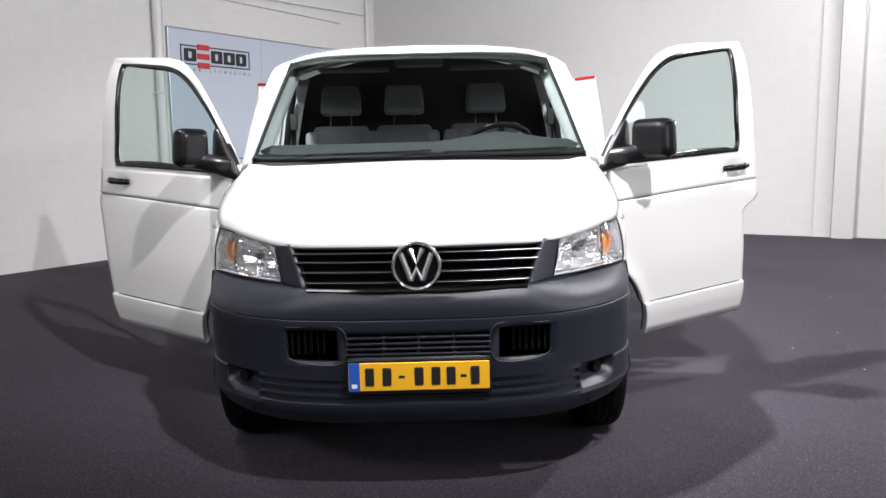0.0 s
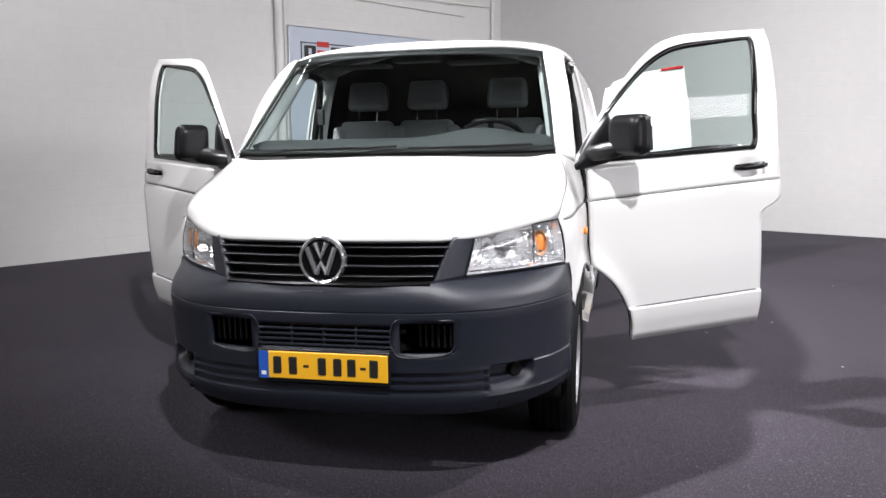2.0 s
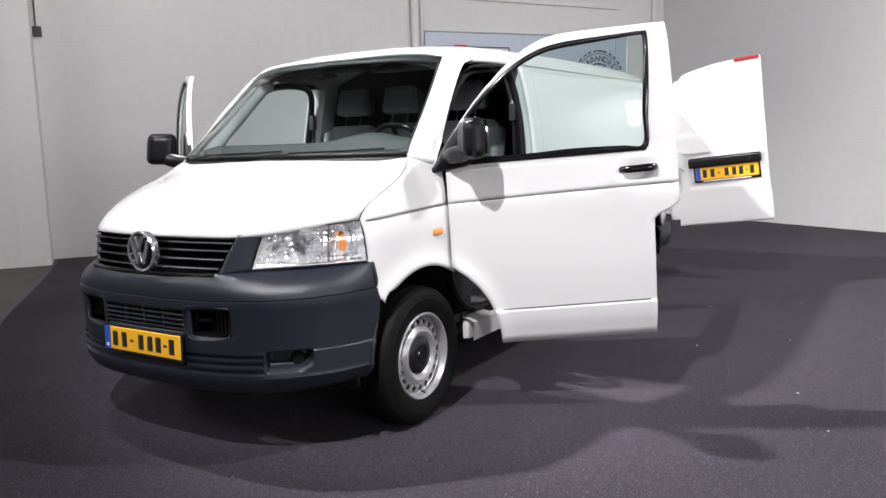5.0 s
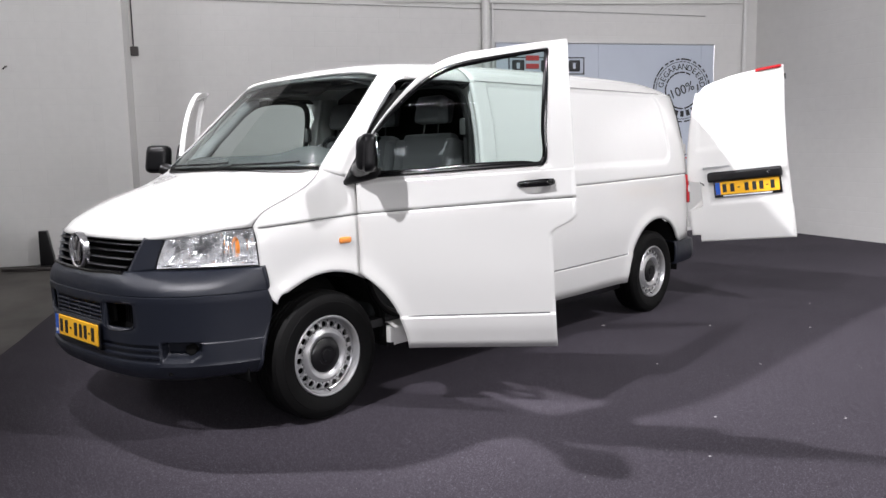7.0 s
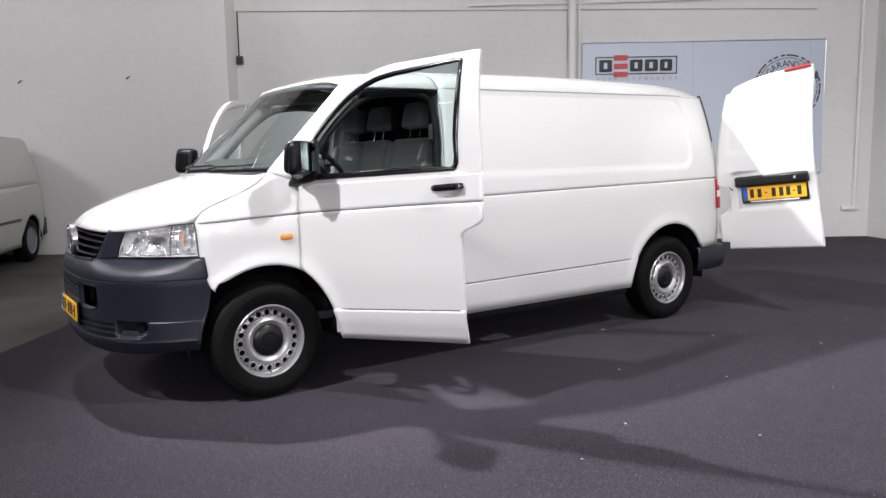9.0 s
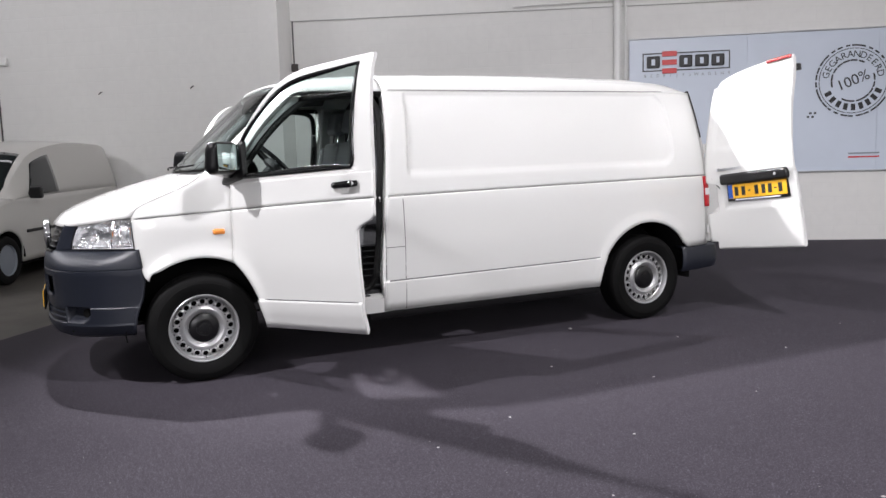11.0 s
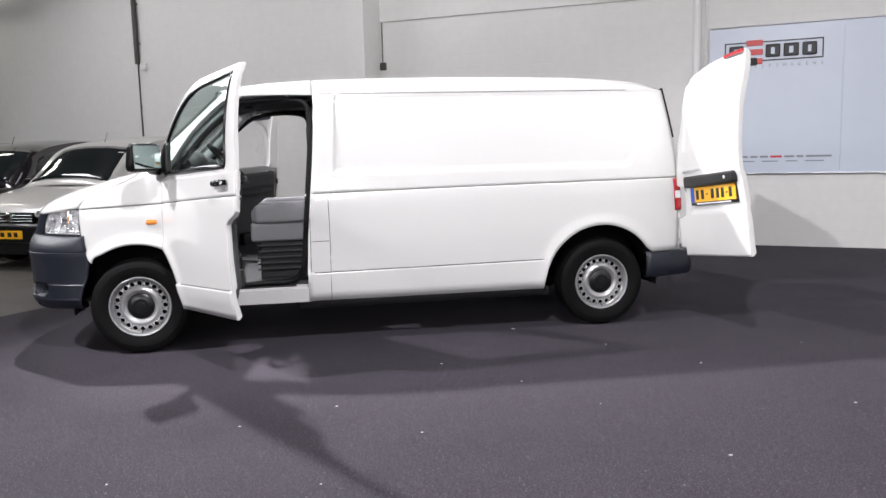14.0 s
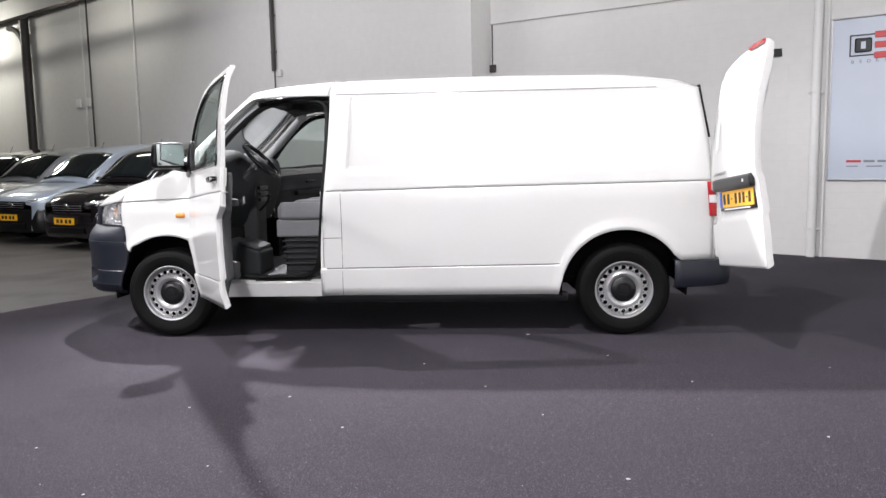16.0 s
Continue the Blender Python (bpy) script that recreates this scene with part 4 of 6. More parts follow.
# wheels
def wheel(x, y, side, steer=0.0):
    # sink or lift each wheel so that it stands on the floor though the body leans a little
    z = HUB + x * math.sin(radians(-ROLL)) * -1.0
    m = pose(x, y, z, 0, -ROLL, 0 if side > 0 else 180)
    tyre = lathe([(0.205, -0.082), (0.225, -0.098), (0.262, -0.106), (0.300, -0.103), (0.322, -0.092), (0.334, -0.072), (0.337, -0.040), (0.337, -0.036), (0.330, -0.035), (0.330, -0.029), (0.337, -0.028), (0.337, -0.004), (0.330, -0.003), (0.330, 0.003), (0.337, 0.004),
                  (0.337, 0.028), (0.330, 0.029), (0.330, 0.035), (0.337, 0.036), (0.337, 0.040), (0.334, 0.072), (0.322, 0.092), (0.300, 0.103), (0.285, 0.1045), (0.283, 0.107), (0.262, 0.106), (0.225, 0.098), (0.212, 0.092), (0.205, 0.082)], 72)
    w = part("wheel", tyre, M["rubber"], van, "black tyre on a silver steel rim with round holes", m=m, angle=25)
    rim = lathe([(0.205, -0.09), (0.212, 0.094), (0.207, 0.100), (0.200, 0.098), (0.196, 0.088), (0.193, 0.060), (0.183, 0.052)], 64)
    rim_ob = part("rim", rim, M["steel"], w, "silver painted steel rim")
    # ring of round holes
    bm = bmesh.new()
    n = 20
    for i in range(n):
        a0, da = 2 * math.pi * i / n, math.pi / n
        rc, rr = 0.163, 0.0165
        pts_in, pts_out = [], []
        for k in range(16):
            t = 2 * math.pi * k / 16
            cr, ct = math.cos(t), math.sin(t)
            pts_in.append((rc + rr * cr, rr * ct / rc))
            sc = min(0.020 / max(abs(cr), 1e-6), da * rc / max(abs(ct), 1e-6))
            pts_out.append((rc + sc * cr, sc * ct / rc))

        def at(q, dx=0.0):
            r, t = q
            h = 0.052 + 0.018 * math.cos((r - 0.158) / 0.025 * 1.2)
            return (h + dx, r * math.cos(a0 + t), r * math.sin(a0 + t))
        vi = [bm.verts.new(at(q)) for q in pts_in]
        vo = [bm.verts.new(at(q)) for q in pts_out]
        vd = [bm.verts.new(at(q, -0.012)) for q in pts_in]
        for k in range(16):
            bm.faces.new((vi[k], vo[k], vo[(k + 1) % 16], vi[(k + 1) % 16]))
            bm.faces.new((vd[k], vi[k], vi[(k + 1) % 16], vd[(k + 1) % 16]))
    bmesh.ops.remove_doubles(bm, verts=bm.verts, dist=0.0008)
    bmesh.ops.recalc_face_normals(bm, faces=bm.faces)
    part("hole_ring", bm, M["steel"], w, angle=50)
    disc = lathe([(0.143, 0.066), (0.132, 0.078), (0.120, 0.084), (0.108, 0.080), (0.094, 0.068), (0.088, 0.060)], 64)
    part("rim_dish", disc, M["steel"], w)
    cap = lathe([(0.092, 0.060), (0.090, 0.070), (0.080, 0.078), (0.050, 0.082), (0.048, 0.079), (0.032, 0.079), (0.030, 0.085), (0.0, 0.087)], 48)
    part("hub_cap", cap, M["black"], w, "black plastic hub cap")
    # black disc added as the shade seen through the rim holes
    part("wheel_hole_shade", lathe([(0.0, 0.0), (0.20, 0.0), (0.20, -0.05), (0.0, -0.05)], 32), M["dark"], w)
    part("valve", new_tube([(0.075, 0.0, -0.178), (0.097, 0.0, -0.184)], 0.004, 4, 6, raw=True), M["black"], w)
    return w


for s in (1, -1):
    wheel(s * 0.813, FW, s)
    wheel(s * 0.813, RW, s)

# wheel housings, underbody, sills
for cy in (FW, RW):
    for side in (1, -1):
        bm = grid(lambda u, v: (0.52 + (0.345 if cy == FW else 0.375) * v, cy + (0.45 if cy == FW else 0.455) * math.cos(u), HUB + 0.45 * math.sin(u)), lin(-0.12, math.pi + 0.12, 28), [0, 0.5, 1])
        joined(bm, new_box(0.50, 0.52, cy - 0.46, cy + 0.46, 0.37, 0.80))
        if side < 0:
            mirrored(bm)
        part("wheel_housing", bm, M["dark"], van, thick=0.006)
for side in (1, -1):
    bm = new_box(0.50, 0.885, RW + 0.425, RW + 0.475, 0.36, 0.70)
    part("arch_liner", mirrored(bm) if side < 0 else bm, M["dark"], van)
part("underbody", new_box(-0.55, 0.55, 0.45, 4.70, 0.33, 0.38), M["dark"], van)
# plain black block in place of the shaded engine space
part("engine_bay_shade", new_box(-0.42, 0.42, 0.30, 0.95, 0.35, 0.96), M["dark"], van)
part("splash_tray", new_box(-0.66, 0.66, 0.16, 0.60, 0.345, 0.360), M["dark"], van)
part("rear_axle", new_tube([(-0.75, RW, 0.32), (0.75, RW, 0.32)], 0.05, 4, 10, raw=True), M["dark"], van)
for side in (1, -1):
    def sill(u, v):
        y = 1.335 + u * (2.09 - 1.335)
        z, dx = [(0.300, -0.02), (0.312, 0.0), (0.36, 0.008), (0.40, 0.004), (0.415, -0.012), (0.42, -0.05), (0.425, -0.13), (0.44, -0.14)][int(v)]
        return (side_x(2.15, z) - 0.002 if v < 4 else 0.921 + dx, y, z)
    bm = grid(sill, lin(0, 1, 10), list(range(8)))
    joined(bm, new_box(0.80, 0.900, 1.345, 2.12, 0.302, 0.40, bevel=0.012))
    if side < 0:
        mirrored(bm)
    s_ob = part("door_sill", bm, M["paint"], van)
    bm = new_box(0.862, 0.912, 1.56, 1.985, 0.405, 0.422, bevel=0.004)
    if side < 0:
        mirrored(bm)
    part("step_strip", bm, M["black"], s_ob, "black plastic step strip")
    bm = new_box(0.76, 0.84, 2.0, 3.9, 0.235, 0.30, bevel=0.01)
    if side < 0:
        mirrored(bm)
    part("underbody_rail", bm, M["black"], van)
    # hinge pillar and B pillar inner frames
    bm = patch([[(0.90, 1.118, 0.80), (0.885, 1.16, 0.80), (0.80, 1.21, 0.80)], [(0.905, 1.118, 0.95), (0.885, 1.16, 0.95), (0.80, 1.20, 0.95)], [(0.885, 1.10, 1.24), (0.87, 1.15, 1.27), (0.79, 1.17, 1.27)]], 12, 6)
    liner = (patch([[(0.845, 1.315, 0.30), (0.850, 1.36, 0.34), (0.80, 1.40, 0.42)], [(0.845, 1.315, 0.45), (0.850, 1.34, 0.50), (0.80, 1.36, 0.52)], [(0.86, 1.215, 0.68), (0.86, 1.24, 0.68), (0.80, 1.26, 0.68)]], 10, 6))
    if side < 0:
        mirrored(bm)
        mirrored(liner)
    part("hinge_pillar", bm, M["paint_in"], van, thick=0.02)
    joined(liner, new_box(0.50, 0.86, 1.325, 1.345, 0.34, 0.50) if side > 0 else mirrored(new_box(0.50, 0.86, 1.325, 1.345, 0.34, 0.50)))
    part("arch_liner", liner, M["dark"], van, thick=0.01)
    bm = grid(lambda u, v: (side_x(2.12, u) - 0.002 - 0.13 * v, b_edge(u) + 0.002 + 0.02 * v, u), lin(0.40, 1.77, 30), lin(0, 1, 5))
    if side < 0:
        mirrored(bm)
    part("b_pillar", bm, M["paint_in"], van, thick=0.015)
    # rubber seal round the door opening
    pts = [(0.862, 1.47, 0.445), (0.862, 1.75, 0.440), (0.865, 1.95, 0.450), (0.872, 2.035, 0.53), (0.880, 2.065, 0.75), (0.872, 2.095, 1.10), (0.835, 2.125, 1.45), (0.800, 2.125, 1.64), (0.785, 2.09, 1.725), (0.775, 1.98, 1.752),
           (0.765, 1.80, 1.748), (0.755, 1.62, 1.705), (0.775, 1.42, 1.545), (0.81, 1.25, 1.345), (0.845, 1.165, 1.22), (0.858, 1.175, 1.0), (0.858, 1.225, 0.70), (0.860, 1.31, 0.53)]
    bm = new_tube(pts, 0.021, 120, 8, closed=True)
    if side < 0:
        mirrored(bm)
    part("door_seal", bm, M["seal"], van, "black rubber seal round the door opening")
    # striker for the door latch
    bm = new_tube([(0.885, 2.082, 1.035), (0.915, 2.078, 1.035), (0.915, 2.078, 1.075), (0.885, 2.084, 1.075)], 0.006, 4, 8, raw=True)
    part("door_striker", mirrored(bm) if side < 0 else bm, M["chrome"], van)
    # rail above the door
    bm = grid(lambda u, v: (0.815 - 0.055 * v + 0.006 * math.sin(3 * u), 1.60 + u * 0.56, 1.785 - 0.035 * v - 0.03 * (1 - u) ** 3), lin(0, 1, 14), lin(0, 1, 4))
    if side < 0:
        mirrored(bm)
    part("roof_rail", bm, M["gloss_black"], van, thick=0.01)
    # fuel flap seams and panel gaps
    gaps = [[(2.232, 1.060), (2.236, 0.80), (2.234, 0.52), (2.232, 0.312)], [(2.098, 0.735), (2.16, 0.736), (2.232, 0.737)], [(2.098, 0.90), (2.096, 0.74), (2.094, 0.52)]]
    if side < 0:
        gaps = gaps[:1]
    for g in gaps:
        bm = new_tube([(side_x(p.x, p.y) - 0.0005, p.x, p.y) for p in smooth_path([(a, b, 0) for a, b in g], 24)], 0.0022, raw=True, sides=6)
        if side < 0:
            mirrored(bm)
        part("panel_gap", bm, M["seal"], van)
    # grey tubes draw the shade of both side grooves
    for ya, yb, zf, dx in ((2.25, 4.93, rub_z, 0.0015), (2.12, 3.86, groove_z, 0.0035)):
        bm = new_tube([(side_x(y, zf(y)) + dx, y - 0.003, zf(y)) for y in lin(ya, yb, 60)], 0.0028 if zf is rub_z else 0.0050, raw=True, sides=6)
        if side < 0:
            mirrored(bm)
        part("swage_shade", bm, M["joint"], van)
    # rain channel along the roof
    bm = new_tube([(side_x(y, 1.783) + 0.0005, y - 0.10 * smoothstep(4.4, 4.9, y), 1.786 + 0.004) for y in lin(2.20, 4.56, 30)], 0.0030, raw=True, sides=6)
    if side < 0:
        mirrored(bm)
    part("roof_seam", bm, M["sealant"], van)

    # tail lamp and rear bumper
    bm = patch([[(0.925, 4.905, 0.860), (0.915, 4.950, 0.860), (0.87, 4.962, 0.860)], [(0.922, 4.895, 0.97), (0.914, 4.946, 0.97), (0.865, 4.962, 0.97)], [(0.912, 4.884, 1.105), (0.905, 4.935, 1.105), (0.86, 4.950, 1.105)]], 12, 8)
    if side < 0:
        mirrored(bm)
    tl = part("tail_light", bm, M["red"], van, "red and clear tail light", thick=0.02, offset=-1.0)
    bm = patch([[(0.9215, 4.893, 0.955), (0.914, 4.946, 0.955), (0.866, 4.960, 0.955)], [(0.920, 4.890, 1.01), (0.912, 4.944, 1.01), (0.866, 4.958, 1.01)]], 4, 8)
    bmesh.ops.translate(bm, vec=(0.003, 0.003, 0), verts=bm.verts)
    if side < 0:
        mirrored(bm)
    part("clear_segment", bm, M["white_text"], tl)
    # rear body frame
    bm = grid(lambda u, v: (side_x(4.93, u) - 0.004 - 0.07 * v, rear_y(u) - 0.004 + 0.002 * v, u), lin(0.55, 1.785, 30), lin(0, 1, 4))
    if side < 0:
        mirrored(bm)
    part("rear_frame", bm, M["paint"], van, thick=0.02)
    bm = new_tube([(side_x(4.93, z) - 0.012, rear_y(z) + 0.004, z) for z in lin(1.42, 1.80, 12)], 0.014, raw=True, sides=8)
    if side < 0:
        mirrored(bm)
    part("rear_seal", bm, M["seal"], van)


def rear_bumper(u, v):
    pts = smooth_path([(0, 5.125, 0), (0.5, 5.12, 0), (0.80, 5.09, 0), (0.915, 5.02, 0), (0.938, 4.85, 0), (0.936, 4.66, 0)], 30)
    p = pts[int(u)]
    z, d = [(0.335, 0.06), (0.345, 0.02), (0.38, 0.004), (0.44, 0.0), (0.50, 0.004), (0.538, 0.012), (0.545, 0.03), (0.547, 0.12)][int(v)]
    k = u / 29
    low = 0.02 * (1 - smoothstep(0.6, 1.0, k)) if z < 0.4 else 0
    n = Vector((smoothstep(0.4, 0.75, k), 1 - smoothstep(0.5, 0.85, k), 0)).normalized()
    return (p.x - n.x * d, p.y - n.y * d, z + low)


part("rear_bumper", both_sides(lambda: grid(rear_bumper, list(range(30)), list(range(8)), flip=True)), M["plastic"], van, "dark grey plastic rear bumper", thick=0.015, offset=-1.0)
part("cargo_floor", new_box(-0.50, 0.50, 2.2, 4.85, 0.48, 0.55), M["trim"], van)
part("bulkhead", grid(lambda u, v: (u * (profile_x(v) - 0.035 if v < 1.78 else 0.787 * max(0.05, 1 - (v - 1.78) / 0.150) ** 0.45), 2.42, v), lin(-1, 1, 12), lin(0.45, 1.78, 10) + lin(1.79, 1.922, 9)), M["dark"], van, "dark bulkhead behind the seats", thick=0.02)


# ---- front doors ----
NOTCH = [1.0]                            # the driver door is cut back round the filler flap


def door_rear(z):
    step = NOTCH[0] * smoothstep(0.91, 0.985, z) + (1 - NOTCH[0]) * min(max((z - 0.330) / 0.70, 0.0), 1.0)
    return 2.130 + 0.124 * step - 0.015 * smoothstep(1.30, 1.85, z)


def door_front(z):
    a = FW + math.sqrt(max(0.455 ** 2 - (z - HUB) ** 2, 0.0)) if z < 0.79 else 0
    return max(1.128, a)


def belt(y):
    return 1.214 + 0.016 * (y - 1.13)


def door_rows(y):
    g, u = groove_z(y), rub_z(y)
    return lin(0.330, g - 0.016, 5) + [g - 0.009, g - 0.003, g + 0.003, g + 0.008] + lin(g + 0.02, u - 0.016, 22) + [u - 0.009, u - 0.0045, u, u + 0.0045, u + 0.009] + lin(u + 0.018, belt(y), 8)


def frame_out(z):
    """The window frame stands more upright than the body above the waist."""
    return 0.050 * smoothstep(1.10, 1.85, z)


def door_skin(u, j):
    y = 1.6
    for _ in range(3):
        z = door_rows(y)[int(j)]
        f, r = door_front(z), door_rear(z)
        y = f + u * (r - f)
    x = side_x(y, z) + arch_lip(y, z, FW, 0.455) * smoothstep(1.5, 1.25, y)
    # a shallow dish behind the handle
    x -= 0.014 * math.exp(-((y - 2.056) / 0.055) ** 2 - ((z - 1.150) / 0.034) ** 2)
    return (x - 0.018 * smoothstep(0.46, 0.330, z) + frame_out(z), y, z)


N_DOOR = len(door_rows(1.5))
FRAME_OUT = [(1.075, 1.216), (1.112, 1.300), (1.188, 1.410), (1.300, 1.548), (1.420, 1.670), (1.510, 1.743), (1.610, 1.800), (1.715, 1.828), (1.80, 1.835), (1.95, 1.843), (2.214, 1.854), (2.234, 1.851), (2.237, 1.82), (2.241, 1.62), (2.246, 1.42), (2.2485, 1.28), (2.249, 1.226), (2.244, 1.2225), (2.18, 1.2215), (2.0, 1.220), (1.6, 1.216), (1.30, 1.212)]
FRAME_IN = [(1.130, 1.262), (1.152, 1.342), (1.205, 1.420), (1.272, 1.500), (1.365, 1.594), (1.454, 1.671), (1.540, 1.727), (1.630, 1.766), (1.72, 1.786), (1.80, 1.795), (1.93, 1.805), (2.115, 1.817), (2.142, 1.812), (2.144, 1.776), (2.134, 1.60), (2.121, 1.42), (2.110, 1.256), (2.0, 1.250), (1.7, 1.246), (1.45, 1.244)]


def on_side(points, n=260, off=0.0, closed=True):
    return [Vector((side_x(p.x, p.y) + frame_out(p.y) + off, p.x, p.y)) for p in smooth_path([(a, b, 0) for a, b in points], n, closed)]


def front_door(side, angle, lean, rise):
    """angle: how far it stands open; lean and rise: the tilt of its hinge line."""
    hinge = Vector((0.924, 1.095, 0.8))
    axis = Vector((-math.sin(radians(lean)), -math.sin(radians(rise)), 1.0)).normalized()
    turn = Matrix.Translation(hinge) @ Matrix.Rotation(radians(-angle), 4, axis) @ Matrix.Translation(-hinge)
    if side < 0:
        fl = Matrix.Diagonal((-1, 1, 1, 1))
        turn = fl @ turn @ fl

    def fix(bm):
        return mirrored(bm) if side < 0 else bm
    skin = part("front_door", fix(grid(door_skin, lin(0, 1, 46), list(range(N_DOOR)))), M["paint"], van, "white front door standing open", thick=0.004, offset=-1.0, m=turn, angle=50)
    # return flange and thickness of the leaf
    edge = [door_skin(0, j) for j in range(N_DOOR - 1, -1, -1)] + [door_skin(u, 0) for u in lin(0.05, 0.95, 14)] + [door_skin(1, j) for j in range(N_DOOR)]
    bm = bmesh.new()
    ctr = Vector((0, 1.65, 0.9))
    rows = []
    for p in edge:
        p = Vector(p)
        inn_d = (ctr - p)
        inn_d.x = 0
        inn_d.normalize()
        rows.append([bm.verts.new(p + Vector((-0.002, 0, 0))), bm.verts.new(p + Vector((-0.020, 0, 0)) + inn_d * 0.003), bm.verts.new(p + Vector((-0.026, 0, 0)) + inn_d * 0.012), bm.verts.new(p + Vector((-0.040, 0, 0)) + inn_d * 0.020)])
    for a, b in zip(rows, rows[1:]):
        for k in range(3):
            bm.faces.new((a[k], a[k + 1], b[k + 1], b[k]))
    bmesh.ops.recalc_face_normals(bm, faces=bm.faces)
    part("door_edge", fix(bm), M["paint_in"], skin, "white inner edge of the door")
    # inner trim panel
    bm = grid(lambda u, j: (lambda p: (p[0] - 0.036 - 0.060 * smoothstep(0.0, 0.10, u) * smoothstep(1.0, 0.90, u) * smoothstep(0, 5, j) - 0.012 * math.sin(math.pi * min(max((p[2] - 0.4) / 0.9, 0), 1)), min(p[1] + (1.65 - p[1]) * 0.030, 2.088), p[2] + (0.85 - p[2]) * 0.03))(door_skin(u, j)), lin(0, 1, 24), list(range(0, N_DOOR, 2)))
    part("door_trim", fix(bm), M["door_card"], skin, "charcoal inner door panel", thick=0.006)
    bm = new_box(0.765, 0.83, 1.40, 1.98, 0.98, 1.03, bevel=0.018)
    part("armrest", fix(bm), M["trim"], skin)
    bm = new_box(0.775, 0.835, 1.52, 1.98, 0.50, 0.62, bevel=0.02)
    part("door_pocket", fix(bm), M["trim"], skin)
    # window frame
    a, b = on_side(FRAME_OUT), on_side(FRAME_IN, off=-0.006)
    bm = bmesh.new()
    rings = []
    for p, q in zip(a, b):
        m1 = p.lerp(q, 0.5) + Vector((0.004, 0, 0))
        rings.append([bm.verts.new(v) for v in (p + Vector((-0.028, 0, 0)), p + Vector((-0.006, 0, 0)), p, m1, q, q + Vector((-0.018, 0, 0)), q + Vector((-0.028, 0, 0)))])
    for i in range(len(rings)):
        c, d = rings[i], rings[(i + 1) % len(rings)]
        for k in range(7):
            bm.faces.new((c[k], c[(k + 1) % 7], d[(k + 1) % 7], d[k]))
    bmesh.ops.recalc_face_normals(bm, faces=bm.faces)
    part("window_frame", fix(bm), M["paint"], skin, "white window frame", angle=50)
    # black seal, glass, corner piece, belt strip
    c = on_side(FRAME_IN, off=-0.004)
    cen = Vector((0, 1.78, 1.53))
    d = []
    for p in c:
        v = cen - p
        v.x = 0
        d.append(p + v.normalized() * 0.027 + Vector((-0.004, 0, 0)))
    part("window_seal", fix(ring_between(c, d)), M["gloss_black"], skin, "black window seal", thick=0.012, offset=0)
    # pane: a fan of strips between the lower and upper edge
    lows = [(y, 1.235) for y in lin(1.14, 2.148, 30)]
    upper = spline([1.14, 1.20, 1.272, 1.365, 1.454, 1.54, 1.62, 1.72, 1.80, 1.93, 2.10, 2.148], [1.300, 1.424, 1.508, 1.601, 1.678, 1.734, 1.770, 1.793, 1.802, 1.812, 1.823, 1.816])
    bm = grid(lambda u, v: (lambda z: (side_x(u, z) + frame_out(z) - 0.018, u, z))(1.235 + v * (upper(u) - 1.235)), [y for y, _ in lows], lin(0, 1, 8))
    pane = part("door_window", fix(bm), M["glass"], skin, "green-tinted door glass")
    pane.visible_shadow = False
    base = smooth_path([(1.058, 1.202, 0), (1.080, 1.250, 0), (1.120, 1.318, 0), (1.175, 1.392, 0), (1.225, 1.450, 0), (1.250, 1.462, 0), (1.262, 1.430, 0), (1.263, 1.330, 0), (1.262, 1.240, 0), (1.17, 1.212, 0)], 44, True)
    bm = bmesh.new()
    mid = Vector((1.195, 1.31, 0))
    rings = []
    for f, out in ((1.0, -0.020), (1.0, 0.004), (0.93, 0.014), (0.80, 0.019), (0.4, 0.024)):
        ring = [mid + (p - mid) * f for p in base]
        rings.append([bm.verts.new((side_x(q.x, q.y) + frame_out(q.y) + out, q.x, q.y)) for q in ring])
    for ra, rb in zip(rings, rings[1:]):
        for k in range(len(ra)):
            bm.faces.new((ra[k], ra[(k + 1) % len(ra)], rb[(k + 1) % len(ra)], rb[k]))
    bm.faces.new(rings[-1])
    bm.faces.new(rings[0][::-1])
    bmesh.ops.recalc_face_normals(bm, faces=bm.faces)
    part("mirror_base", fix(bm), M["black"], skin, "black corner piece under the mirror")
    part("belt_strip", fix(new_tube([(side_x(y, belt(y) + 0.02) + 0.006, y, belt(y) + 0.022) for y in lin(1.24, 2.10, 16)], 0.008, raw=True, sides=8, flat=1.2)), M["gloss_black"], skin)
    # mirror: arm and housing reach out sideways
    bm = new_tube([(0.925, 1.140, 1.275), (0.985, 1.170, 1.280), (1.03, 1.215, 1.290), (1.07, 1.245, 1.31)], [0.034, 0.036, 0.038, 0.036], 10, 10, flat=1.15)
    part("mirror_arm", fix(bm), M["black"], skin)
    bm = bmesh.new()
    tip = 1.202 if side > 0 else 1.150
    box(bm, 0.982, tip, 1.195, 1.300, 1.258, 1.448, bevel=0.052, seg=7)
    for v in bm.verts:
        k = (v.co.z - 1.278) / 0.194
        v.co.x += 0.016 * (1 - k) * (1 if v.co.x > 1.075 else 0.3)
        v.co.y += 0.014 * k
        if v.co.y < 1.245:
            v.co.x = 1.078 + (v.co.x - 1.078) * 0.88
            v.co.z = 1.372 + (v.co.z - 1.372) * 0.92
    swing = Matrix.Translation((1.078, 1.25, 0)) @ Matrix.Rotation(radians(10), 4, "Z") @ Matrix.Translation((-1.078, -1.25, 0))
    bmesh.ops.transform(bm, matrix=swing, verts=bm.verts)
    part("mirror_housing", fix(bm), M["mirror_black"], skin, "large black door mirror")
